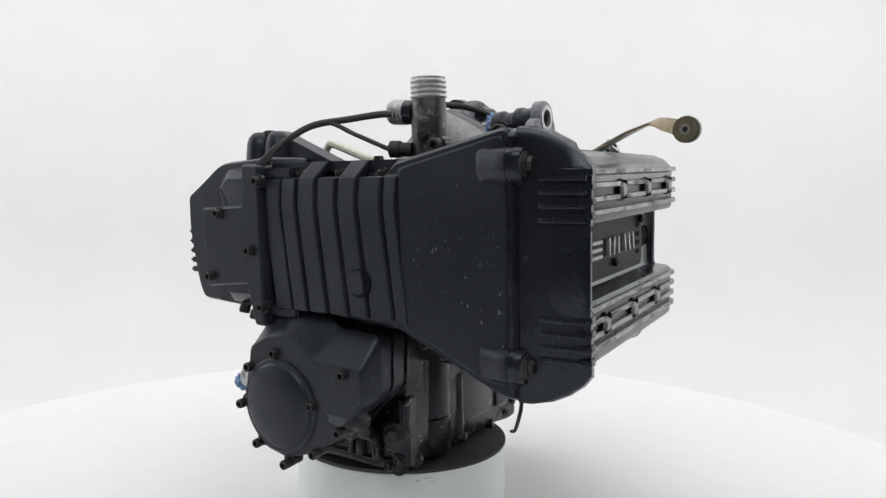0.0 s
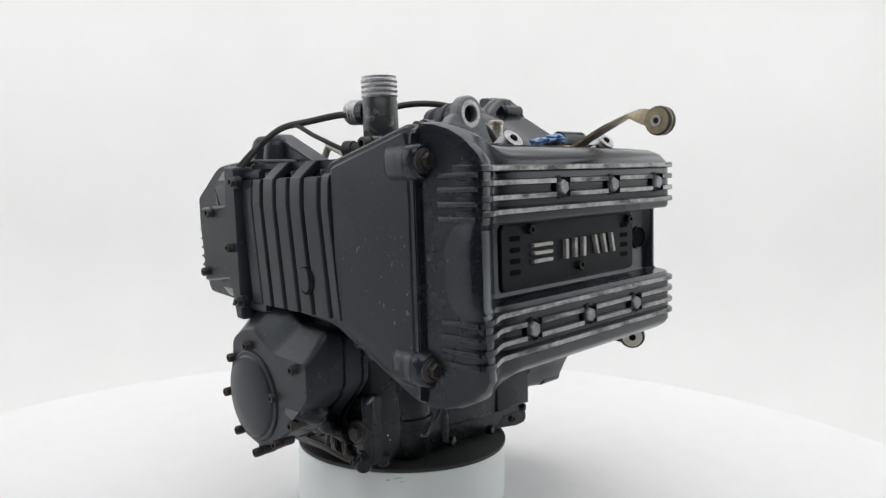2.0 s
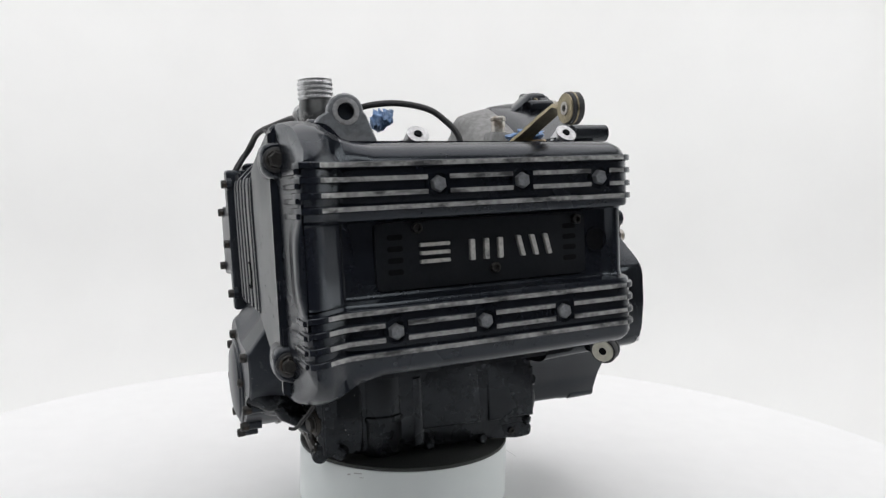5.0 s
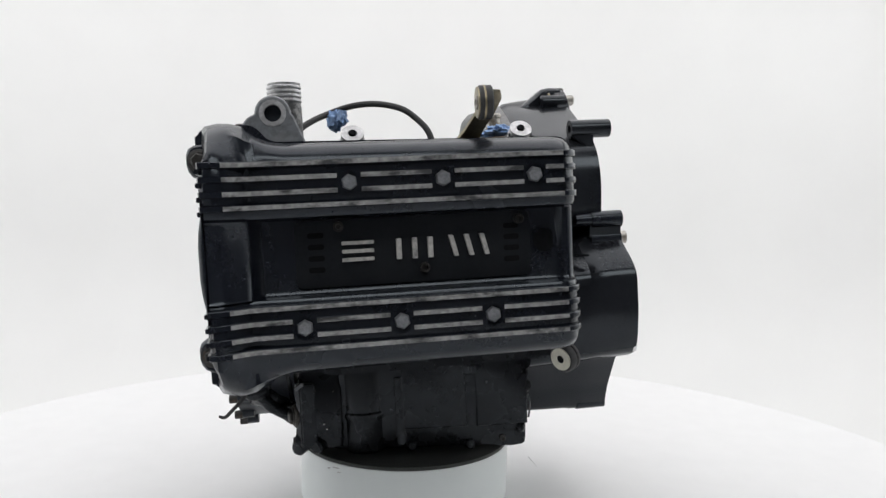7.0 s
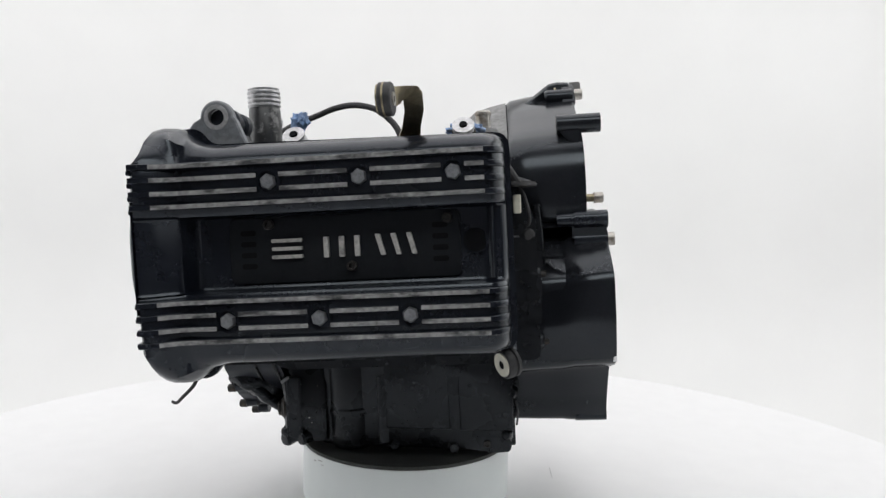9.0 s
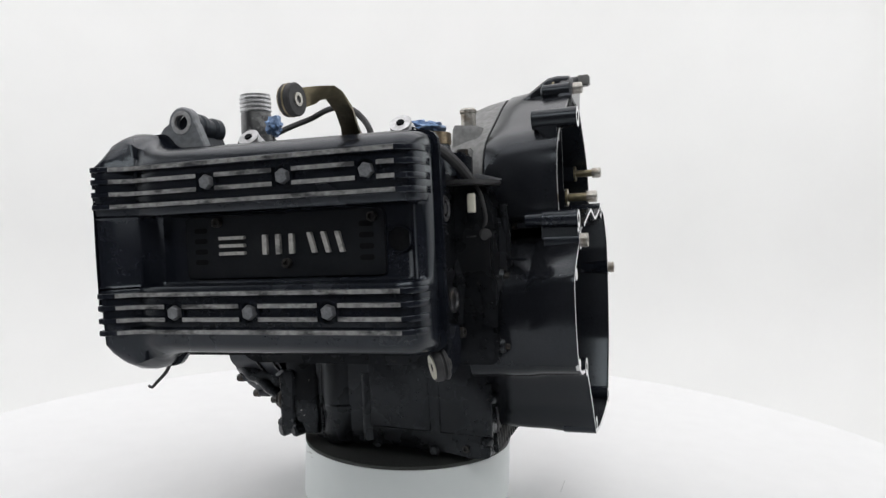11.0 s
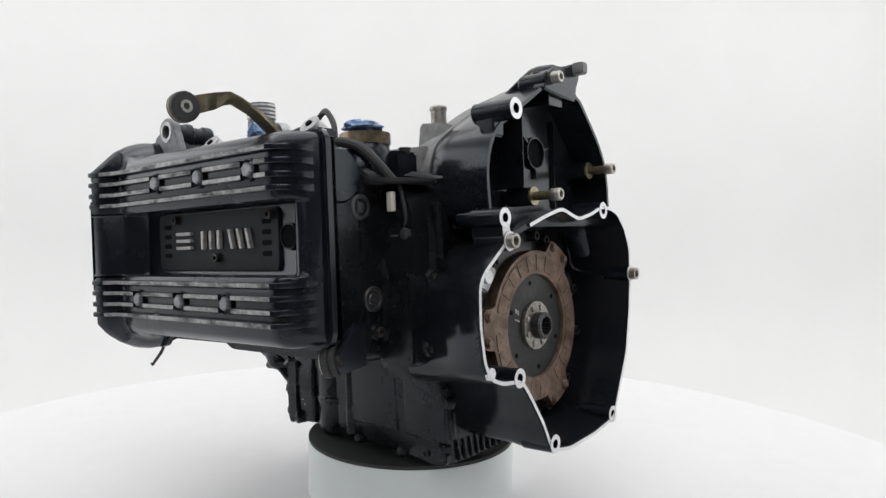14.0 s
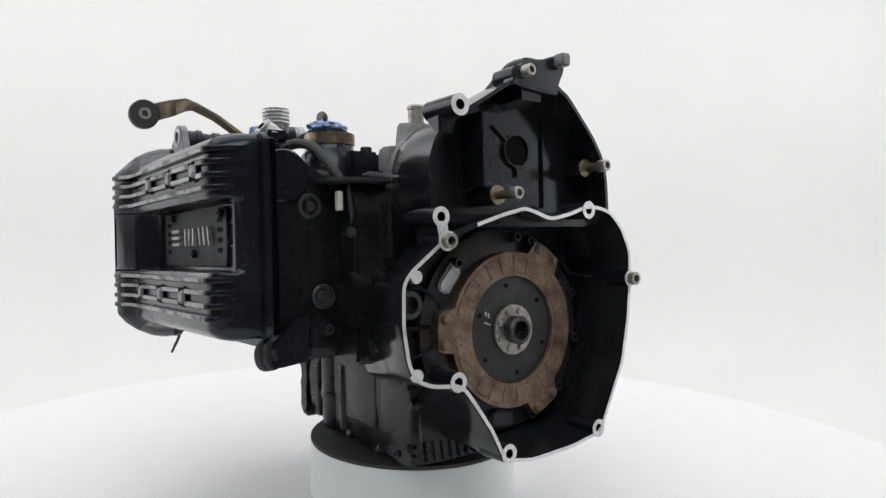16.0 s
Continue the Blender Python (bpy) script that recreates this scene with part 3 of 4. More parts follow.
    for w, v0, v1, d, t in ((-52, -176, -70, 5, 4), (-12, -178, -112, 4, 3), (30, -178, -100, 7, 4), (58, -176, -108, 4, 3), (76, -176, -112, 3, 4)):
        bm = bmesh.new()
        loft(bm, [[(-140 - d * k, w - t, v), (-140 - d * k, w + t * 0.6, v), (-132, w + t * 1.6, v), (-132, w - t * 1.6, v)] for v, k in ((v0, 0.9), (v0 + 8, 1.6), (v1 - 12, 1.5), (v1, 0.7))])
        part("web", bm, GRIME, front, bevel=1.4)
    for w0, w1, v0, v1, d in ((-66, 24, -140, -132, 5), (34, 82, -150, -144, 6), (-60, 60, -180, -170, 6), (56, 84, -116, -108, 5)):
        bm = bmesh.new()
        loft(bm, [[(-146 - d * k, w, v0), (-146 - d * k, w, (v0 + v1) / 2 + 2), (-146 - d * k * 0.4, w, v1), (-136, w, v1 + 2), (-136, w, v0 - 2)] for w, k in ((w0, 0.5), (w0 + 8, 1), ((w0 + w1) / 2, 0.7), (w1 - 6, 1.1), (w1, 0.5))])
        rough(part("ledge", bm, OILY if v0 < -145 else GRIME, front, bevel=1.4), 60, 2.5, w0)
    for w, v in ((40, -122), (66, -176), (-4, -158), (80, -168)):
        bm = bmesh.new()
        lathe(bm, [(9, -20), (8, 3), (6.5, 5), (0, 5)], (-147, w, v), (-1, 0, 0), 16)
        boss = part("screw_boss", bm, GRIME, front)
        bolt(boss, (-151, w, v), (-1, 0, 0), 4.2, 4)
    # corner column with its large hex plug, bolt and two feet over the drum's edge
    bm = bmesh.new()
    loft(bm, [[(u, w, v) for u, w in shift([(-148.5, 68), (-150, 84), (-144, 90), (-128, 88.5), (-128, 70)], k, (-138, 80))] for v, k in ((-178, 0.9), (-172, 1.06), (-150, 1.0), (-128, 0.96), (-110, 1.04), (-102, 0.92))])
    rough(part("corner_column", bm, GRIME, front, bevel=1.5), 70, 1.6, 3)
    bm = bmesh.new()
    lathe(bm, [(13.5, -10), (13.5, 2), (12, 3.4), (0, 3.4)], (-150, 75, -141), (-1, 0.25, 0), 24)
    plug = part("drain_plug", bm, OILY, front)
    bolt(plug, (-153, 75.8, -141), (-1, 0.25, 0), 8.5, 6, "hex")
    for place, r in (((-148, 79, -176), 8.5), ((-127, 86, -175), 7.5)):
        bm = bmesh.new()
        lathe(bm, [(r, -14), (r * 1.05, 3), (r * 0.8, 5.5), (0, 6)], place, (-0.6, 0.8, -0.1), 18)
        rough(part("foot", bm, GRIME, front), 80, 1.5, r)
    bm = bmesh.new()
    prism(bm, [(-150, -106), (-141, -100), (-139, -103), (-148, -109)], "w", 88, 92)
    part("bare_tag", bm, DUSTY, front, "bare metal tag", bevel=0.6)
    rng = random.Random(5)
    for k in range(14):
        if k < 9:
            place, way = (-146.2, rng.uniform(60, 84), rng.uniform(-176, -104)), (-1, 0, 0)
        else:
            place, way = (rng.uniform(-142, -106), 86.2, rng.uniform(-160, -108)), (0, 1, 0)
        bm = bmesh.new()
        r = rng.uniform(0.4, 1.0)
        lathe(bm, [(r, -0.6), (r * 0.8, 0.35), (0, 0.4)], place, way, rng.choice((5, 6, 7)))
        part("paint_fleck", bm, FLECK, front)
    for k, (w, v) in enumerate(((70, -108), (75, -106), (80, -111), (78, -140))):
        bm = bmesh.new()
        lathe(bm, [(1.5, -1), (1.2, 0.4), (0, 0.5)], (-147, w, v), (-1, 0.2, 0.4), 7)
        part("paint_fleck", bm, FLECK, front)
    for k in range(7):
        w = rng.uniform(-50, 80)
        bm = bmesh.new()
        tube(bm, [(-148, w, rng.uniform(-150, -120)), (-149.5, w + 3, -158), (-148, w + rng.uniform(-4, 6), -172)], (1.6, 3.2), 8)
        rough(part("oil_streak", bm, OILY, front), 110, 2.5, k)
    bm = bmesh.new()
    tube(bm, [(-210, 58, -96), (-196, 58, -108), (-180, 50, -118), (-166, 38, -130), (-150, 30, -140)], (20, 13), 16)
    rough(part("outlet_lobe", bm, GRIME, case), 45, 7)
    bm = bmesh.new()
    tube(bm, [(-196, 66, -112), (-180, 60, -128), (-164, 58, -142), (-150, 54, -150)], (7, 9), 12)
    rough(part("outlet_rib", bm, GRIME, case), 50, 4)
    bm = bmesh.new()
    tube(bm, [(-178, 236, -56), (-184, 240, -72), (-196, 242, -84), (-202, 242, -89), (-207, 241, -88)], (2.0, 1.4), 8)
    part("loose_wire", bm, RUBBER, case, "thin black wire hanging down")
    # slats on the rear face of the sump
    for k in range(11):
        w = 62 - k * 11
        bm = bmesh.new()
        prism(bm, [(w, -195), (w + 4, -195), (w + 8, -172), (w + 4, -172)], "u", 100, 120)
        part("fin", bm, GRIME, case, bevel=1)


crankcase()


# ---- front covers ----
def chain_cover():
    out = rounded([(-6, 131), (112, 131), (124, 143.5), (240, 171), (246, 160), (246, -62), (232, -60), (122, -11), (20, -2), (-2, -6)], [4, 3, 6, 10, 6, 12, 18, 10, 10, 4])
    bm = bmesh.new()
    loft(bm, [[(u, *p) for p in o] for u, o in ((-170, out), (-203, out), (-207, offset(out, 3)))])
    cover = part("chain_cover", bm, PANEL, ENGINE, "dusty black chain cover with upright chevron ribs", bevel=1.2)
    # chevron ribs
    tops = [-41, -14, 8, 34, 60, 85, 115, 131]
    for k, (a, d) in enumerate(zip(tops, tops[1:])):
        # each rib swells towards the head and drops off in a rounded edge; every other one folds back over the top
        shape = ((0.0, 200), (0.03, 206.0), (0.06, 209.2), (0.11, 210.0), (0.50, 210.5), (0.85, 210.9), (0.905, 210.3), (0.935, 208.0), (0.945, 200))
        line = [(9, -3, 0), (5.2, 30, 0), (2, 58, 0), (-0.8, 82, 0), (-3, 104, 0), (-1, 124, 0), (-0.4, 130, 1.0)]
        if k % 2 == 0 and k:
            line += [(0, 133, 3.5), (4, 146.5, 17)]
        bm = bmesh.new()
        loft(bm, [[(-h + back - (0 if k else -2.5), a + (d - a) * f + dw, v) for f, h in shape] for dw, v, back in line])
        part("chevron_rib", bm, PANEL, cover, angle=14)
    # low plain field towards the head
    field = rounded([(130, 138), (236, 164), (240, 150), (240, -48), (222, -48), (132, -8)], 6)
    bm = bmesh.new()
    loft(bm, [[(-204, *p) for p in field], [(-208.5, *p) for p in field], [(-209.5, *p) for p in offset(field, 2)]])
    part("plain_field", bm, PANEL, cover, angle=15)
    # lip beside the head cover seam
    bm = bmesh.new()
    prism(bm, [(241, -56), (247, -58), (247, 162), (241, 160)], "u", -210.3, -190)
    part("seam_lip", bm, BLACK, cover, bevel=1)
    # pocket rails towards the ignition cover
    for v0, v1 in ((129, 141), (-14, -2)):
        bm = bmesh.new()
        box(bm, (-205, -180), (-52, -4), (v0, v1))
        part("pocket_rail", bm, PANEL, cover, bevel=2.5)
    # crescent-shaped recess, its shade laid on as a thin dark plate
    arc = [math.radians(d) for d in range(60, 301, 16)]
    moon = [(84 + 13 * math.cos(q), 30 + 14 * math.sin(q)) for q in arc] + [(88 + 11 * math.cos(q), 30.5 + 12.5 * math.sin(q)) for q in reversed(arc)]
    moon = [(168 - w, v) for w, v in moon]
    bm = bmesh.new()
    prism(bm, moon, "u", -209, -211.3)
    part("crescent_mark", bm, DARK, cover)
    # slotted ledge on top
    for w in (1, 52, 104):
        bolt(cover, (-194, w, 130), (-0.3, 0, 1), 5.5, 8)
    bm = bmesh.new()
    prism(bm, rounded([(-190, -50), (-190, 122), (-166, 126), (-166, -50)], 3), "v", 136, 146.5)
    part("top_ledge", bm, PANEL, cover, bevel=2)
    bm = bmesh.new()
    prism(bm, [(-55, 128), (120, 130), (236, 160), (238, 170), (118, 143), (-55, 143)], "u", -176, -166)
    part("rear_flange", bm, BLACK, cover, bevel=1)
    for v in (139, -30):
        bm = bmesh.new()
        loft(bm, [[(-200 - du * k, w, v + q * k2) for du, q in EAR] for w, k, k2 in ((208, 0.2, 0.9), (214, 0.72, 0.97), (220, 0.86, 1.0), (231, 0.88, 1.0), (233, 0.98, 1.0), (242.4, 1.0, 1.0))])
        part("corner_boss", bm, PANEL, cover, angle=40)
    for place in ((-188, 160, 158), (-172, 216, 168)):
        bm = bmesh.new()
        lathe(bm, [(8, -8), (8, 4), (0, 4)], (place[0] + 6, *place[1:]), (-1, 0, 0), 20)
        part("screw_boss", bm, BLACK, cover)
        bolt(cover, (place[0], *place[1:]), (-1, 0, 0), 6.5, 7)
    for w, v in ((205, -30), (150, -16), (170, -24)):
        bolt(cover, (-196, w, v - 8), (-1, 0, 0), 5, 6)
    # paint chips
    rng = random.Random(4)
    for _ in range(58):
        w, v, s = rng.uniform(120, 236), rng.uniform(-34, 132), rng.choice((0.4, 0.5, 0.7, 0.9, 1.4))
        if (v > 75 and w < 185) or (v < 0 and w < 190):
            continue
        bm = bmesh.new()
        prism(bm, [(w + math.cos(a) * s * rng.uniform(0.3, 1.3), v + math.sin(a) * s * rng.uniform(0.4, 1.9)) for a in (0.3, 1.4, 2.5, 3.9, 5.2)], "u", -209.3, -209.75)
        part("paint_chip", bm, CHIP, cover)


chain_cover()


def ignition_cover():
    out = rounded([(-178, 112), (-152, 128), (-122, 148), (-48, 153), (-44, 140), (-44, -10), (-100, -10), (-160, -6), (-168, 12), (-179, 70)], [6, 8, 12, 4, 3, 6, 12, 8, 10, 20])
    bm = bmesh.new()
    loft(bm, [[(u, *p) for p in o] for u, o in ((-120, out), (-190, out), (-195, offset(out, 3)))])
    cover = part("ignition_cover", bm, BLACK, ENGINE, "satin black front cover with a stepped face", bevel=1.5)
    box_out = rounded([(-124, 128), (-106, 145), (-44, 147), (-44, -8), (-108, -8), (-120, 2), (-124, 60)], [6, 6, 3, 3, 6, 8, 20])
    bm = bmesh.new()
    loft(bm, [[(u, *p) for p in o] for u, o in ((-170, box_out), (-190, box_out), (-197, offset(box_out, 4)), (-205, offset(box_out, 15)))])
    part("front_box", bm, BLACK, cover, bevel=1.5)
    step = rounded([(-130, 100), (-68, 103), (-66, 146), (-42, 144), (-42, -24), (-56, -24), (-66, 20), (-128, 13)], 4)
    bm = bmesh.new()
    loft(bm, [[(u, *p) for p in o] for u, o in ((-192, step), (-211.5, step), (-214, offset(step, 1.2)), (-215, offset(step, 2.6)))])
    part("stepped_face", bm, PANEL, cover, bevel=0)
    for w, v in ((-41, 128), (-102, 94), (-57, 56), (-120, 25), (-42, -3)):
        bm = bmesh.new()
        lathe(bm, [(7, -4), (7, 1.5), (0, 1.5)], (-214, w, v), (-1, 0, 0), 18)
        part("screw_boss", bm, PANEL, cover)
        bolt(cover, (-215, w, v), (-1, 0, 0), 5, 6.5)
    for k in range(5):
        bm = bmesh.new()
        box(bm, (-193, -150), (-182, -168), (24 + k * 11, 30 + k * 11))
        part("fin", bm, BLACK, cover, bevel=2)
    bolt(cover, (-190, -96, -10), (-0.4, 0, -1), 6, 8)
    bolt(cover, (-190, -80, -16), (-0.4, 0, -1), 6, 8)
    # mounts on top of the crankcase
    bm = bmesh.new()
    prism(bm, rounded([(-140, 138), (-134, 172), (-122, 186), (-106, 186), (-14, 146), (-14, 138)], [4, 8, 8, 8, 4, 3]), "u", -128, -100)
    top = part("top_mount", bm, PANEL, ENGINE, "dusty cast mount with two bosses", bevel=3)
    for w in (-126, -96):
        bm = bmesh.new()
        lathe(bm, [(16, 0), (15.5, 20), (13.5, 28), (9, 33.5), (4, 35), (0, 35.3)], (-130, w, 149), (0.1, 0, 1), 20)
        part("mount_boss", bm, PANEL, top)
    bm = bmesh.new()
    tube(bm, [(-70, -92, 138), (-72, -70, 166), (-74, -58, 168), (-78, -10, 152), (-80, 12, 148)], 4.5, 8)
    part("cable_clip", bm, PLASTIC, ENGINE, "cream plastic strap")
    bolt(ENGINE, (-120, 42, 140), (0, 0, 1), 6, 12, "hex")


ignition_cover()


def oil_pump_cover():
    out = [(-62, -38), (-56, -24), (-36, -12), (-8, -6), (30, -8), (48, -20), (92, -22), (97, -30), (96, -78), (86, -92), (64, -112), (52, -128), (28, -144), (10, -152), (-14, -160), (-44, -154), (-62, -138), (-72, -112), (-70, -84), (-64, -62)]
    low = [(-62, -48), (-56, -42), (-36, -31), (-12, -27), (8, -40), (28, -48), (85, -49.5), (89, -54), (89, -80)] + out[9:]
    out, low = rounded(out, 5, 2), rounded(low, 5, 2)
    bm = bmesh.new()
    def face(k):
        return [(p[0] + (q[0] - p[0]) * k, p[1] + (q[1] - p[1]) * k) for p, q in zip(out, low)]
    loft(bm, [[(u, *p) for p in o] for u, o in ((-150, out), (-196, out), (-198.5, face(0.06)), (-215, face(0.94)), (-217, face(1.0)), (-219, offset(face(1.0), 2.5)))])
    cover = part("pump_cover", bm, PANEL, ENGINE, "dusty black rounded pump cover", angle=28)
    for u in (-181, -158):
        bm = bmesh.new()
        prism(bm, offset(out, -2.2), "u", u, u + 4)
        part("joint_flange", bm, GRIME, cover, bevel=1)
    bm = bmesh.new()
    lathe(bm, [(50, -6), (50, 1.2), (48.5, 2.2), (45, 2.4), (43, 4.6), (36, 7), (20, 9), (0, 9.4)], (-219, -20, -104), (-1, 0, 0), 56)
    part("round_dome", bm, PANEL, cover, angle=25)
    for w, v in ((-24, -49), (67, -60), (25, -97), (-62, -68), (-76, -110), (-54, -150), (-15, -166), (26, -147), (60, -119)):
        edge = v < -64 and w != 25
        if edge:
            bm = bmesh.new()
            lathe(bm, [(7.5, -14), (7.5, -1), (6.5, 0), (0, 0)], (-216, w * 0.965, v * 0.98), (-1, 0, 0), 16)
            part("screw_boss", bm, PANEL, cover)
        bolt(cover, (-218, w, v), (-1, 0, 0), 5, 7)
    bm = bmesh.new()
    lathe(bm, [(14, 0), (14, 36), (12.5, 38), (14, 41), (14, 44), (10, 46), (0, 46)], (-186, -56, -90), (0, -1, 0.0), 20)
    part("hose_stub", bm, CAST, ENGINE, "bare silver hose stub")
    bolt(cover, (-176, 100, -12), (-1, 0, 0), 6, 7)


oil_pump_cover()


# ---- bell housing and clutch ----
def bell_housing():
    out = [(112, 52), (123, 42), (154, 19), (164, 7), (165, -32), (160, -66), (152, -82), (133, -90), (101, -93), (90, -106), (66, -140), (50, -172),
           (14, -178), (-41, -175), (-88, -167), (-97, -151), (-127, -95), (-139, -44), (-143.5, -2), (-144, 30), (-131, 57), (-112, 75), (-92, 80), (-73, 81), (-49, 73), (-20, 67), (-2, 73), (15, 78), (45, 71), (78, 61), (100, 54)]
    out = rounded(out, 7, 2)
    mid, low = (-2, -50), (0, -158)
    inner = offset(out, 5)
    bm = bmesh.new()
    loft(bm, [[(u, *p) for p in shift(out, k, low)] for u, k in ((112, 0.86), (150, 0.92), (176, 0.94), (186, 0.985), (225, 1.0))] + [[(225, *p) for p in inner], [(146, *p) for p in shift(inner, 0.94, mid)]])
    bell = part("bell_housing", bm, GLOSS, ENGINE, "glossy black bell housing, open towards the gearbox", 50)
    bm = bmesh.new()
    a, b = offset(out, 0.5), offset(out, 4.2)
    # the rim breaks off beside the upper ear
    kept = [(p, q) for p, q in zip(a, b) if not (83 < p[0] < 106 and p[1] > 45)]
    loft(bm, [[(224, *p), (227, *p), (227, *q), (224, *q)] for p, q in kept])
    rim = part("machined_rim", bm, [GLOSS, ALU], bell, "bare machined aluminium rim")
    for f in rim.data.polygons:
        if f.normal.x > 0.8:
            f.material_index = 1
    for w, v in ((120, 66), (114, 44), (104, -87), (44, -164), (-84, -160), (-142, -1), (-76, 75)):
        bm = bmesh.new()
        ring_lathe(bm, 4.6, 9.5, -34, 1.6, (226, w, v), (1, 0, 0), 24)
        boss = part("screw_eye", bm, [BLACK, ALU], bell)
        for f in boss.data.polygons:
            if f.normal.x > 0.8:
                f.material_index = 1
        bm = bmesh.new()
        lathe(bm, [(4.7, -20), (4.7, -10), (0, -10)], (226, w, v), (1, 0, 0), 16)
        part("screw_hole", bm, DARK, boss)
    bm = bmesh.new()
    prism(bm, [(113, 62), (125, 62), (122, 46), (110, 46)], "u", 190, 226.5)
    neck = part("ear_neck", bm, [GLOSS, ALU], bell)
    for f in neck.data.polygons:
        if f.normal.x > 0.8:
            f.material_index = 1
    for w, v in ((148, 12), (149, -76)):
        bm = bmesh.new()
        lathe(bm, [(6, -2), (6, 1.4), (0, 1.4)], (226, w, v), (1, 0, 0), 16)
        part("lug", bm, ALU, bell)
    for place in ((226, 114, 44), (226, -143, -1)):
        bm = bmesh.new()
        ring_lathe(bm, 4.4, 7.2, -6, 9, place, (1, 0, 0), 20)
        part("dowel_sleeve", bm, BRIGHT, bell, "steel dowel sleeve")
    bm = bmesh.new()
    lathe(bm, [(7, -50), (9.5, -4), (0, -4)], (224, 120, 66), (1, 0, 0), 18)
    part("screw_tube", bm, BLACK, bell)
    # webs on the flank and inside
    bm = bmesh.new()
    prism(bm, [(146, 116), (176, 144), (180, 150), (172, 150), (146, 132)], "v", 27, 29.4)
    part("web", bm, GLOSS, bell, bevel=1)
    bm = bmesh.new()
    tube(bm, [(160, -100, 52), (170, -92, 30), (176, -96, 8), (184, -128, 0)], 1.8, 8)
    part("inner_rib", bm, GLOSS, bell)
    bm = bmesh.new()
    ring_lathe(bm, 33, 36, -3, 0, (160, 108, -36), (1, 0, 0), 40)
    part("seal_ring", bm, BLACK, bell)
    bm = bmesh.new()
    lathe(bm, [(14, -6), (14, 10), (9, 10), (9, 2), (0, 2)], (158, 116, -18), (1, 0, 0), 24)
    part("shaft_end", bm, STEEL, bell)
    bm = bmesh.new()
    box(bm, (152, 162), (88, 140), (-44, -40))
    part("inner_rib", bm, BLACK, bell, bevel=1)
    return bell


def clutch():
    w0, v0 = -13, -52
    # rusty ring with its three ears
    bm = bmesh.new()
    prof = []
    n = 144
    for i in range(n):
        a = 2 * math.pi * i / n
        r = 84.0
        for c in (math.radians(3), math.radians(122), math.radians(242)):
            d = abs((a - c + math.pi) % (2 * math.pi) - math.pi)
            if d < 0.27:
                r = 101.0 if d < 0.2 else 101 - (d - 0.2) / 0.07 * 17
        prof.append((a, r))
    rings = [[(u, w0 + math.cos(a) * (r if k else 58), v0 + math.sin(a) * (r if k else 58)) for a, r in prof] for u, k in ((158, 0), (158, 1), (174, 1), (174, 0))]
    loft(bm, rings + rings[:1], (False, False))
    ob = part("clutch_cover", bm, RUST, ENGINE, "rust-brown steel clutch cover ring with three ears", bevel=0)
    # raised pads between the slots
    for k in range(24):
        if k in (0, 8, 16):
            continue
        a0, a1 = math.radians(k * 15 + 0.9), math.radians(k * 15 + 14.1)
        pts = [(w0 + math.cos(a) * r, v0 + math.sin(a) * r) for a, r in ((a0, 62), (a1, 62), (a1, 70), (a1, 79.5), ((a0 + a1) / 2, 80), (a0, 79.5), (a0, 70))]
        bm = bmesh.new()
        loft(bm, [[(173, *p) for p in pts], [(174.9, *p) for p in offset(pts, 0.5)]])
        part("raised_pad", bm, RUST, ob)
    for c in (3, 122, 242):
        for da, r in ((-8, 94), (8, 94)):
            a = math.radians(c + da)
            bolt(ob, (174, w0 + math.cos(a) * r, v0 + math.sin(a) * r), (1, 0, 0), 4.4, 4, "hex", RUST)
    # dark flywheel behind, with screws
    bm = bmesh.new()
    lathe(bm, [(111, 0), (111, 10), (103, 14), (0, 14)], (146, w0, v0), (1, 0, 0), 64)
    fly = part("flywheel", bm, STEEL, ENGINE, "dark steel flywheel")
    for c in (47, 97, 109, 137, 160, 190, 225, 253, 291, 328, 340):
        a = math.radians(c)
        bolt(fly, (158, w0 + math.cos(a) * 101, v0 + math.sin(a) * 101), (1, 0, 0), 5.6, 12)
    for c in (42, 162, 282):
        a = math.radians(c)
        bm = bmesh.new()
        pts = [(w0 + math.cos(a + d) * r, v0 + math.sin(a + d) * r) for d, r in ((-0.26, 90), (0.0, 88), (0.07, 90), (0.07, 106), (-0.2, 107), (-0.26, 104))]
        prism(bm, pts, "u", 156, 166)
        part("balance_block", bm, CAST if c == 42 else STEEL, fly, bevel=2)
    # friction disc, hub plate, rivets, splined hub
    bm = bmesh.new()
    lathe(bm, [(58.5, -2), (58.5, 0), (56, 0.6), (0, 0.6)], (169.5, w0, v0), (1, 0, 0), 64)
    disc = part("friction_disc", bm, DISC, ENGINE, "black friction disc")
    # small holes as dark spots on the disc, shade in the colour only
    for k in range(6):
        a = math.radians(k * 60 + 22)
        bm = bmesh.new()
        lathe(bm, [(2.6, 0), (2.6, 0.6), (0, 0.6)], (170, w0 + math.cos(a) * 48, v0 + math.sin(a) * 48), (1, 0, 0), 12)
        part("small_hole", bm, DARK, disc)
    for k, (dw, dv, h) in enumerate(((31, 14, 6), (35, 16, 6), (30, 6, 3), (33, 7, 3), (36, 8, 3))):
        bm = bmesh.new()
        prism(bm, [(w0 + dw, v0 + dv), (w0 + dw + 2, v0 + dv + 1), (w0 + dw + 2, v0 + dv + h), (w0 + dw, v0 + dv + h - 1)], "u", 169.9, 170.5)
        part("paint_mark", bm, FLECK, disc, "small worn white paint mark")
    bm = bmesh.new()
    ring_lathe(bm, 10, 27, 0, 4.5, (170, w0, v0), (1, 0, 0), 48)
    hub = part("hub_plate", bm, BRIGHT, disc, "dull steel hub plate", bevel=0.7)
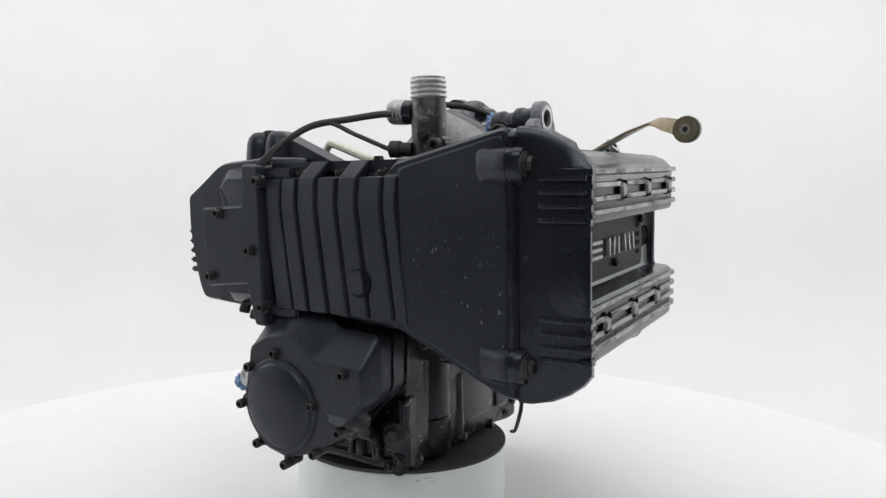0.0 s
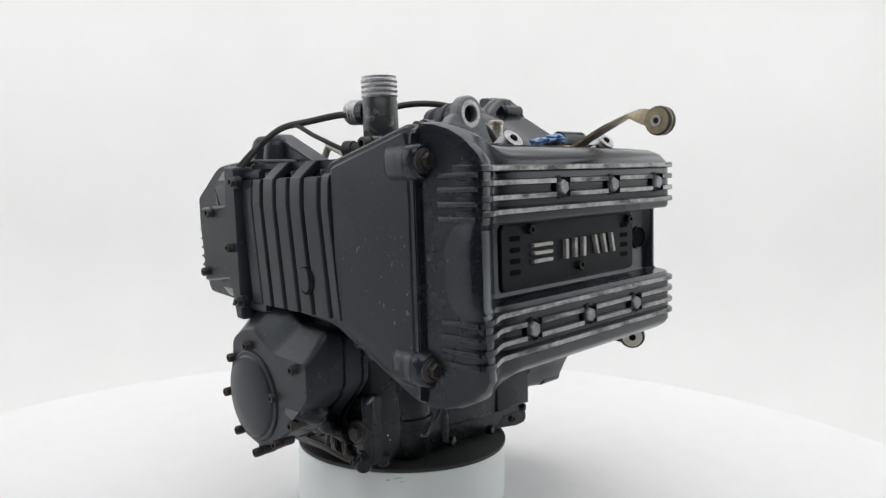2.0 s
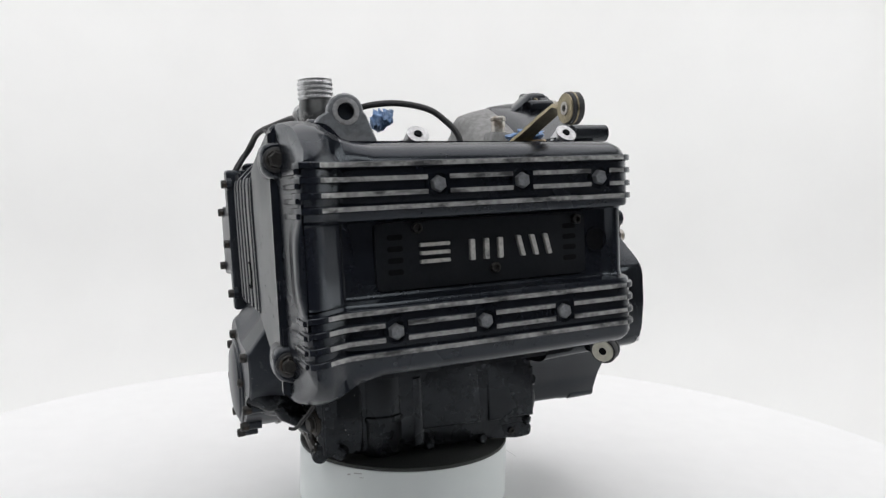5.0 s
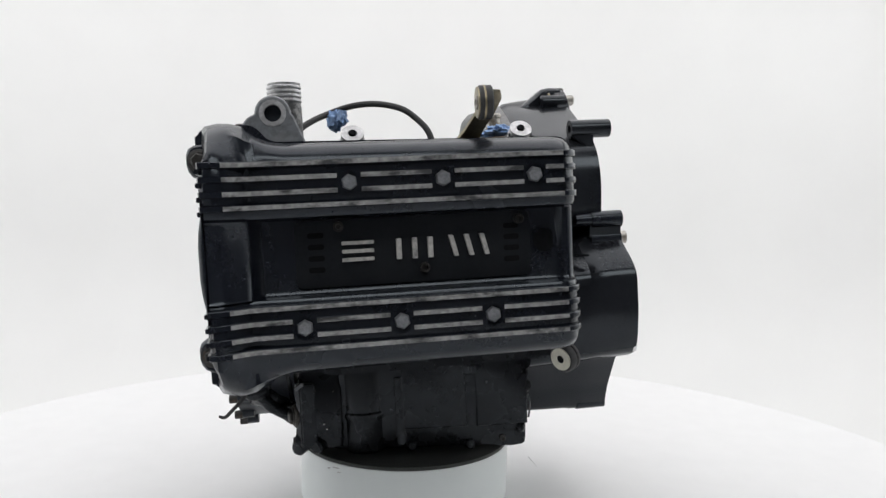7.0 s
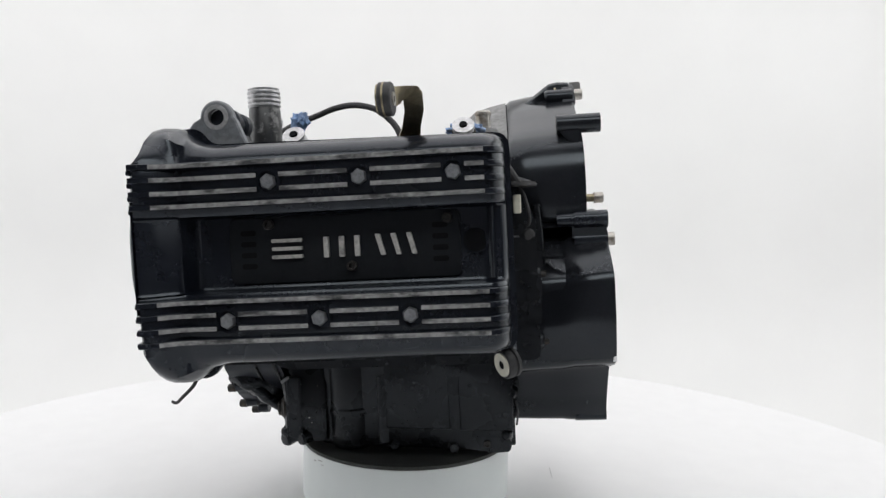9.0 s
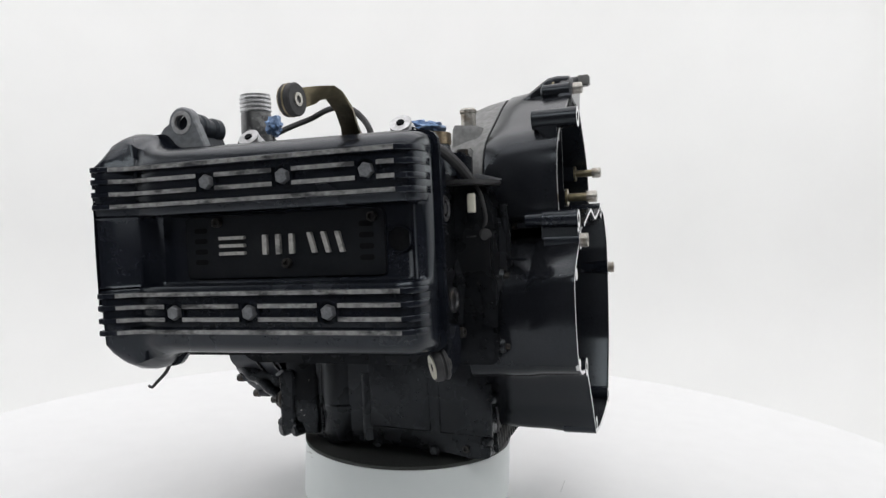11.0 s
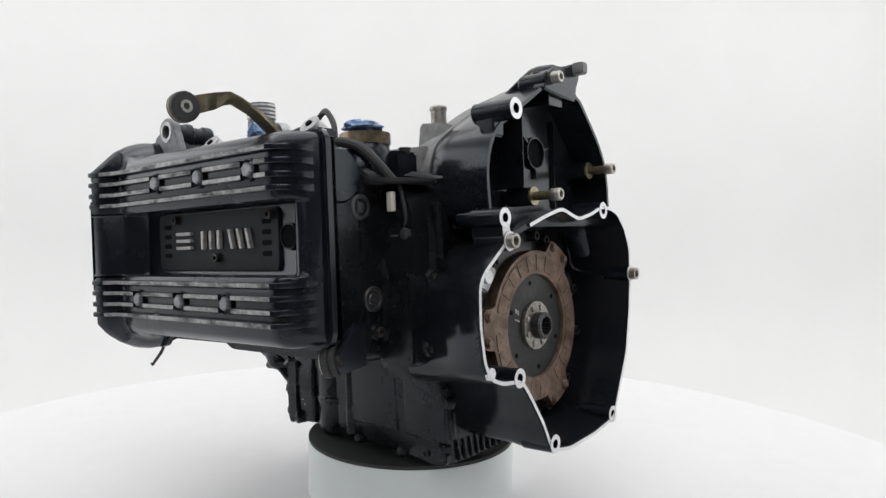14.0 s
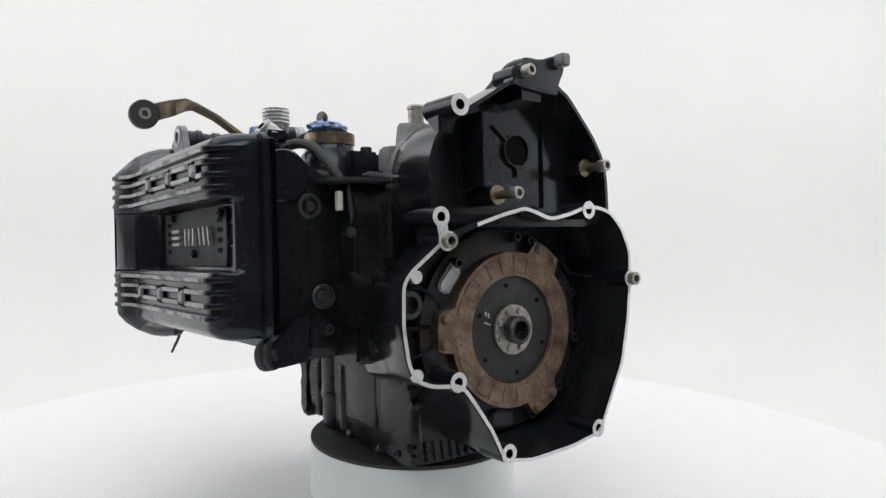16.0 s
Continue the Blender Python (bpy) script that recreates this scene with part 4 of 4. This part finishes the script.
    for k in range(8):
        a = math.radians(k * 45 + 22)
        bm = bmesh.new()
        lathe(bm, [(3.6, 0), (3.4, 1.6), (2, 2.2), (0, 2.2)], (174.5, w0 + math.cos(a) * 21, v0 + math.sin(a) * 21), (1, 0, 0), 14)
        part("rivet", bm, BRIGHT, hub)
    bm = bmesh.new()
    star = [(w0 + math.cos(a) * r, v0 + math.sin(a) * r) for k in range(22) for a, r in ((2 * math.pi * k / 22, 11.2), (2 * math.pi * (k + 0.5) / 22, 9.6))]
    outer = [(w0 + math.cos(a) * 15, v0 + math.sin(a) * 15) for a in (2 * math.pi * (k + 0.0) / 44 for k in range(44))]
    small = shift(outer, 0.88, (w0, v0))
    loft(bm, [[(171, *p) for p in outer], [(184, *p) for p in outer], [(186, *p) for p in small], [(186, *p) for p in star], [(167, *p) for p in star]], (False, True))
    part("splined_hub", bm, STEEL, hub)


def upper_housing():
    out = [(121, 62), (125, 96), (125, 117), (118, 140), (106, 156), (88, 168), (60, 184), (23, 206), (0, 218), (-24, 228), (-46, 226), (-48, 208), (-62, 203), (-102, 160), (-118, 136), (-124, 112), (-125.5, 62)]
    out = rounded([(w - 6, v) for w, v in out], 9, 2)
    mid = (10, 110)
    inner = offset(out, 4)
    bm = bmesh.new()
    loft(bm, [[(u, *p) for p in shift(out, k, mid)] for u, k in ((122, 0.86), (132, 0.93), (150, 0.955), (180, 0.985), (207, 1.0))] + [[(207, *p) for p in inner], [(168, *p) for p in shift(inner, 0.96, mid)]])
    house = part("starter_housing", bm, GLOSS, ENGINE, "glossy black upper housing, open at the rear", 50)
    # grey front half
    bm = bmesh.new()
    loft(bm, [[(u, *p) for p in shift(out, k, mid)] for u, k in ((72, 0.60), (77, 0.74), (86, 0.82), (104, 0.87), (126, 0.91))])
    part("front_dome", bm, GREY, house, "dusty grey cast dome", 60)
    # inner walls and the bearing ring
    for w in (47, -64):
        bm = bmesh.new()
        box(bm, (164, 202 if w > 0 else 172), (w - 1.2, w + 1.2), (98 if w > 0 else 80, 174 if w > 0 else 182))
        part("inner_wall", bm, GLOSS, house, bevel=0.8)
    bm = bmesh.new()
    ring_lathe(bm, 16.4, 18.4, -12, 0, (173, -24, 142), (1, 0, 0), 36)
    part("bearing_ring", bm, GLOSS, house, bevel=0.6)
    bm = bmesh.new()
    lathe(bm, [(16.5, 0), (16.5, 1), (0, 1)], (168, -24, 142), (1, 0, 0), 28)
    part("bore", bm, DARK, house)
    for q, r1 in ((38, 40), (164, 31), (268, 29)):
        q = math.radians(q)
        bm = bmesh.new()
        prism(bm, [(-24 + math.cos(q) * r - math.sin(q) * d, 142 + math.sin(q) * r + math.cos(q) * d) for r, d in ((17.9, -1.3), (r1, -0.9), (r1, 0.9), (17.9, 1.3))], "u", 164, 172)
        part("inner_web", bm, GLOSS, house)
    # shelf between housing and bell
    bm = bmesh.new()
    prism(bm, rounded([(132, 104), (208, 92), (208, -118), (132, -112)], 8), "v", 58, 70)
    part("shelf", bm, GLOSS, house, bevel=2)
    # long screw tube with a bright eye
    bm = bmesh.new()
    ring_lathe(bm, 5, 10.5, -44, 3, (224, 95, 171), (1, 0, 0), 28)
    eye = part("screw_tube", bm, [GLOSS, ALU], house)
    for f in eye.data.polygons:
        if f.normal.x > 0.8:
            f.material_index = 1
    bm = bmesh.new()
    lathe(bm, [(5.1, -20), (5.1, -8), (0, -8)], (224, 95, 171), (1, 0, 0), 16)
    part("screw_hole", bm, DARK, eye)
    bm = bmesh.new()
    prism(bm, [(181, 164), (206, 166), (206, 146), (196, 148)], "w", 86, 104)
    part("tube_web", bm, GLOSS, house, bevel=2)
    # top clamp
    bm = bmesh.new()
    prism(bm, rounded([(16, 204), (4, 222), (-8, 232), (-30, 234), (-46, 240), (-60, 240), (-62, 226), (-54, 212), (-52, 198), (-20, 200)], 5), "u", 194, 210)
    clamp = part("top_clamp", bm, GLOSS, house, bevel=3, segments=3)
    bm = bmesh.new()
    box(bm, (208, 223), (-58, -46), (228, 241))
    part("stop_block", bm, GREY, clamp, bevel=1.5)
    bm = bmesh.new()
    loft(bm, [[(u, w, v) for w, v in ((w0, 190), (w0, top - 5), (w0 + 4, top - 1), (w0 + 9, top), (w1 - 9, top), (w1 - 4, top - 1), (w1, top - 5), (w1, 190))]
              for u, w0, w1, top in ((124, -24, 4, 200), (150, -28, 4, 212), (168, -30, 2, 225), (180, -31, -2, 234), (190, -31, -4, 236), (204, -31, -4, 235))])
    part("ramp", bm, GLOSS, clamp, angle=50)
    bm = bmesh.new()
    lathe(bm, [(0, 0), (7, 0.5), (9, 3), (9.5, 34), (0, 34)], (173, 3, 215), (1, 0, 0), 28)
    part("screw_barrel", bm, GLOSS, clamp)
    # three free screws, sticking out
    for w, v, tip in ((-4, 218, 216), (31, 90, 232), (-109, 125, 222)):
        bm = bmesh.new()
        lathe(bm, [(10, 0), (10, 2), (0, 2)], (tip - 30, w, v), (1, 0, 0), 20)
        seat = part("washer", bm, GOLD, house, "yellow zinc washer")
        bm = bmesh.new()
        lathe(bm, [(4.6, 0), (4.6, 24), (0, 24)], (tip - 28, w, v), (1, 0, 0), 14)
        part("screw_shank", bm, GOLD, seat)
        bolt(seat, (tip - 5, w, v), (1, 0, 0), 6.6, 9, "socket", BRIGHT)
        if v > 200:
            continue
        bm = bmesh.new()
        box(bm, (tip - 60, tip - 29), (w - 10, w + 10), (v - 10, v + 9))
        part("screw_block", bm, GLOSS, house, bevel=2)
    # stub pipe on the dome
    bm = bmesh.new()
    lathe(bm, [(11, 0), (11, 24), (10, 30), (8.6, 30), (8.6, 44), (9.6, 45), (9.6, 48), (8, 50), (5.5, 50), (5.5, 36), (0, 36)], (99, 58, 146), (0, 0, 1), 28)
    stub = part("breather_stub", bm, [GREY, BRIGHT], house)
    for f in stub.data.polygons:
        if f.center.z > 0.1745:
            f.material_index = 1
    bm = bmesh.new()
    loft(bm, [[(u, w, v - (u - 84) * 0.12) for u, w in shift(rounded([(84, 42), (116, 42), (116, 76), (84, 76)], 6), k, (104, 54))] for v, k in ((110, 1.25), (150, 1.08), (172, 1.0), (177, 0.9))])
    part("stub_base", bm, GREY, house, angle=50)
    bm = bmesh.new()
    loft(bm, [[(u, w, v) for u, w in shift([(90, 80), (114, 80), (114, 102), (96, 106), (90, 100)], k, (106, 84))] for v, k in ((90, 1.2), (124, 1.1), (140, 1.0), (147, 0.9))])
    part("front_lug", bm, GREY, house, bevel=2)


bell_housing()
clutch()
upper_housing()


# ---- fittings on top ----
def coolant_neck():
    bm = bmesh.new()
    lathe(bm, [(17.4, 0), (17.6, 20), (17.2, 56), (16.6, 57), (16.6, 66), (16.2, 66)], (-139, 120, 146), (0, 0, 1), 32)
    neck = part("coolant_neck", bm, [NECK], ENGINE, "black coolant neck with silver hose ends")
    bm = bmesh.new()
    prof = [(16.0, 0)]
    for k in range(4):
        h = 1 + k * 4.7
        prof += [(16.6, h), (17.9, h + 1.6), (17.9, h + 3.0), (16.6, h + 4.4)]
    prof += [(17.2, 21.5), (14.8, 22), (15, 4), (0, 4)]
    lathe(bm, prof, (-139, 120, 204), (0, 0, 1), 36)
    part("hose_end", bm, CAST, neck, "ribbed silver hose end", 25)
    bm = bmesh.new()
    lathe(bm, [(12, 0), (12, 10), (9, 11)], (-142, 106, 193), (-0.08, -1, 0.05), 24)
    side = part("side_branch", bm, BLACK, neck)
    bm = bmesh.new()
    prof = [(10.5, 8)]
    for k in range(4):
        h = 9 + k * 4.2
        prof += [(11, h), (12.6, h + 1.5), (12.6, h + 2.6), (11, h + 4)]
    prof += [(11.4, 27), (9, 27.5), (0, 20)]
    lathe(bm, prof, (-142, 106, 193), (-0.08, -1, 0.05), 28)
    part("hose_end", bm, CAST, side, "ribbed silver hose end", 25)
    bm = bmesh.new()
    lathe(bm, [(7, 0), (7, 12), (8.5, 12), (8.5, 22), (5, 24), (0, 24)], (-152, 108, 156), (-0.3, -1, 0.05), 20)
    part("sensor", bm, RUBBER, neck, "black temperature sensor")
    bolt(neck, (-156, 124, 170), (-1, 0.2, 0), 5, 5, "hex")
    # engine mount eye
    bm = bmesh.new()
    rim = [(-143 + 8.8 * math.cos(q), 179 + 8.8 * math.sin(q)) for q in (2 * math.pi * k / 40 for k in range(40))]
    edge = []
    for k in range(40):
        q = 2 * math.pi * k / 40
        x, y = math.cos(q), math.sin(q)
        d = 15.6
        for side, lean in ((1, math.radians(22)), (-1, math.radians(38))):
            # flanks run straight from the round head down to the wide foot
            if y < 0 and x * side > 0 or abs(x) < 1e-6 and y < 0:
                nx, ny = side * math.cos(lean), math.sin(lean)
                reach = x * nx + y * ny
                if math.atan2(y, x * side) < lean:
                    d = min(15.6 / reach if reach > 0.05 else 999, 32 / max(0.05, -y))
        if y < -0.99:
            d = 32
        edge.append((-143 + x * d, 179 + y * d))
    loft(bm, [[(u, w, v) for u, v in o] for w, o in ((238, rim), (238, edge), (245.5, edge), (247, offset(edge, 1.5)), (247, rim), (238, rim))], (False, False))
    lug = part("mount_eye", bm, DUSTY, ENGINE, "dusty cast mounting eye", angle=40)
    bm = bmesh.new()
    ring_lathe(bm, 7.4, 11.8, -3, 0.7, (-143, 247, 179), (0, 1, 0), 36)
    part("eye_ring", bm, CAST, lug, bevel=0.5)
    bm = bmesh.new()
    lathe(bm, [(10, 0), (12.5, 3), (12.5, 12), (14, 14), (14, 19), (11, 22), (10.5, 31), (13, 34), (13, 42), (11.5, 44), (0, 44)], (-143, 239, 177), (0.1, -1, -0.05), 28)
    part("mount_barrel", bm, PANEL, lug, angle=30)
    bm = bmesh.new()
    loft(bm, [[(-143 + du, w, v) for du, v in ((-22, 140), (-12, 172 - k), (12, 172 - k), (24, 140))] for w, k in ((240, 0), (222, 6), (196, 4))])
    part("mount_web", bm, PANEL, lug, bevel=2)
    # two stud washers on the head
    for u, w in ((-74, 236), (85, 232)):
        bm = bmesh.new()
        lathe(bm, [(12, -16), (11, -6), (9.8, -1), (10.4, 0), (10.4, 2), (4.3, 2.2), (4, 0), (0, 0)], (u, w - 2, 159), (0.0, 0.75, 0.66), 28)
        part("stud_washer", bm, [CAST], ENGINE, "bright aluminium ring on a stud")
        # dark disc painted in for the shaded hole in the ring
        bm = bmesh.new()
        lathe(bm, [(3.4, 0), (3.4, 2.6), (0, 2.6)], (u, w - 1.4, 159.6), (0.0, 0.75, 0.66), 16)
        part("stud_hole", bm, DARK, ENGINE)
        bm = bmesh.new()
        box(bm, (u - 14, u + 14), (208, 232), (144, 156))
        part("stud_base", bm, BLACK, ENGINE, bevel=3)
    # filler neck
    bm = bmesh.new()
    lathe(bm, [(31, 0), (29, 22), (25, 27), (24.5, 33), (0, 33)], (82, 156, 114), (0, 0, 1), 36)
    filler = part("filler_neck", bm, BLACK, ENGINE, "black filler neck with a brass-coloured ring")
    bm = bmesh.new()
    ring_lathe(bm, 22, 26, 32, 44, (82, 156, 114), (0, 0, 1), 36)
    part("neck_ring", bm, BRONZE, filler, "tarnished ring", bevel=0.8)
    bm = bmesh.new()
    box(bm, (92, 120), (118, 152), (108, 138))
    part("neck_body", bm, BLACK, filler, bevel=3)
    bolt(filler, (112, 130, 138), (0, 0, 1), 6, 5)
    # engine hanger strap with its rubber bush
    strip = [((29, 322, 173), (0, 0, 9), (1.3, 0, 0)), ((34, 313, 176), (0, 1, 8), (1.3, 0.5, 0)), ((40, 302, 179), (3, 1, 7), (1.2, 1, 0)), ((44, 292, 182), (7, 0, 4), (0.5, 1, 1.2)),
             ((46, 284, 181), (8.5, 0, 1), (0, 0.5, 1.5)), ((44, 262, 172), (8.5, 0, 0), (0, -0.6, 1.4)), ((38, 240, 160), (8.5, 0, 0), (0, -0.7, 1.4)), ((33, 224, 150), (11, 0, 0), (0, -0.7, 1.4))]
    bm = bmesh.new()
    loft(bm, [[tuple(Vector(p) + Vector(wide) * sw + Vector(thick) * st) for sw, st in ((-1, -1), (1, -1), (1, 1), (-1, 1))] for p, wide, thick in strip])
    strap = part("hanger_strap", bm, GOLD, ENGINE, "bent yellow zinc-plated steel strap", 50)
    bm = bmesh.new()
    box(bm, (18, 46), (206, 232), (146, 150))
    part("strap_foot", bm, GOLD, strap, bevel=1)
    bm = bmesh.new()
    prof = [(5, -4.5), (12.6, -4.5), (13.6, -3.6), (13.6, -0.8), (11.6, -0.4), (11.6, 0.4), (13.6, 0.8), (13.6, 5.6), (12.6, 6.5), (5, 6.5)]
    lathe(bm, prof, (29, 327, 172), (1, 0.05, 0), 36)
    bush = part("rubber_bush", bm, RUBBER, strap, "ribbed black rubber bush")
    for h in (-5.6, -0.7):
        bm = bmesh.new()
        ring_lathe(bm, 4, 12.4 if h < -3 else 13.9, h, h + 1.4, (29, 327, 172), (1, 0.05, 0), 32)
        part("bush_washer", bm, GOLD, bush)
    bm = bmesh.new()
    ring_lathe(bm, 3.0, 5.6, -6.4, 7.6, (29, 327, 172), (1, 0.05, 0), 24)
    part("bush_sleeve", bm, BRIGHT, bush)
    # lower bush
    bm = bmesh.new()
    prism(bm, rounded([(204, -28), (216, -27), (232, -43), (243, -52), (245, -66), (236, -72), (204, -68)], [2, 4, 6, 8, 8, 6, 2]), "u", 116, 125)
    low = part("lower_bracket", bm, BLACK, ENGINE, bevel=2)
    axis = (-0.82, 0.57, -0.16)
    bm = bmesh.new()
    lathe(bm, [(5, -13), (13, -13), (14, -12), (14, -9.5), (12.4, -8.6), (12.4, -7.4), (14, -6.6), (14, -2), (13, 0), (0, 0)], (111, 246, -61), axis, 32)
    bush = part("rubber_bush", bm, RUBBER, low, "ribbed black rubber bush")
    bolt(bush, tuple(Vector((111, 246, -61)) - Vector(axis) * 13.8), tuple(-Vector(axis)), 5, 3, "hex")
    bm = bmesh.new()
    ring_lathe(bm, 4.0, 11, 0, 1.2, (111, 246, -61), axis, 32)
    part("bush_washer", bm, PLASTIC, bush, "cream coloured washer")
    # bore's shade, put in as a dark disc
    bm = bmesh.new()
    lathe(bm, [(4.1, -1), (4.1, 0.6), (0, 0.6)], (111, 246, -61), axis, 20)
    part("bush_bore", bm, DARK, bush)


coolant_neck()


def cables():
    for name, pts, r in (
            ("cable", [(-205, -56, 140), (-196, -42, 156), (-188, -28, 168), (-182, 6, 183), (-170, 44, 188), (-156, 76, 192), (-150, 96, 190)], 3.4),
            ("cable", [(-204, -50, 140), (-194, -36, 158), (-186, -14, 176), (-178, 20, 186), (-174, 56, 172), (-164, 86, 158), (-160, 92, 156)], 2.4),
            ("hose", [(-130, 112, 176), (-114, 92, 189), (-92, 76, 200), (-68, 84, 206), (-42, 100, 205.5), (-16, 118, 197), (1, 126, 183), (11, 133, 168), (15, 137, 146)], 3.4),
            ("hose", [(62, 196, 146), (81, 188, 147), (103, 184, 140), (120, 180, 125), (133, 172, 106)], 5.2)):
        bm = bmesh.new()
        tube(bm, pts, r)
        part(name, bm, RUBBER, ENGINE, "thin black rubber " + name.split("_")[-1])


cables()


def rag(name, spot, size, seed, label):
    rng = random.Random(seed)
    ob = tagged(new(name), label, "rag")
    for k in range(5):
        bm = bmesh.new()
        bmesh.ops.create_icosphere(bm, subdivisions=3, radius=1.0)
        c = Vector([rng.uniform(-0.5, 0.5) for _ in range(3)])
        s = Vector([rng.uniform(0.45, 0.8) for _ in range(3)])
        for v in bm.verts:
            d = noise.noise(v.co * 2.3 + Vector((seed, k * 3.1, 0))) * 0.6 + noise.noise(v.co * 5 + Vector((k, seed, 2))) * 0.3
            p = v.co * (1 + d)
            v.co = Vector((p.x * s.x + c.x, p.y * s.y + c.y, p.z * s.z * 0.7 + c.z * 0.4))
            v.co = Vector((v.co.x * size[0], v.co.y * size[1], v.co.z * size[2])) * 0.001
        part("cloth_fold", bm, BLUE, ob, angle=50)
    return ob, Matrix.Translation(L(*spot))


RAGS = [rag("plug_rag", (84, 156, 164), (20, 18, 10), 3, "crumpled blue cloth stuffed into the filler neck"),
        rag("tape_rag", (-86, 168, 181), (9, 13, 19), 8, "twist of blue cloth on the cylinder head"),
        rag("small_rag", (-187, -106, -98), (9, 8, 15), 12, "blue cloth plug in a hose stub")]


# ---- what turns: the board, the drum, the engine and the rags on it ----
def motions():
    stand = Matrix(((0.99133, -0.11362, -0.06597, 0), (0.11349, 0.99352, -0.00581, 0), (0.06620, -0.00173, 0.99780, 0), (0, 0, 0, 1)))
    turns = [(0.0, 49.03), (1.5, 38.33), (3.5, 24.26), (7.0, 0.0), (9.0, -13.88), (12.5, -38.01), (14.5, -52.12), (16.0, -62.63)]
    spin = [(t, Matrix.Rotation(radians(a), 4, "Z")) for t, a in turns]
    walk(TURNTABLE, [(t, m @ Matrix.Translation((0, 0, -0.27))) for t, m in spin])
    walk(PEDESTAL, [(t, m @ Matrix.Translation((-0.0075, 0.0075, -0.27))) for t, m in spin])
    walk(ENGINE, [(t, m @ stand) for t, m in spin])
    for ob, spot in RAGS:
        walk(ob, [(t, m @ stand @ spot) for t, m in spin])


motions()
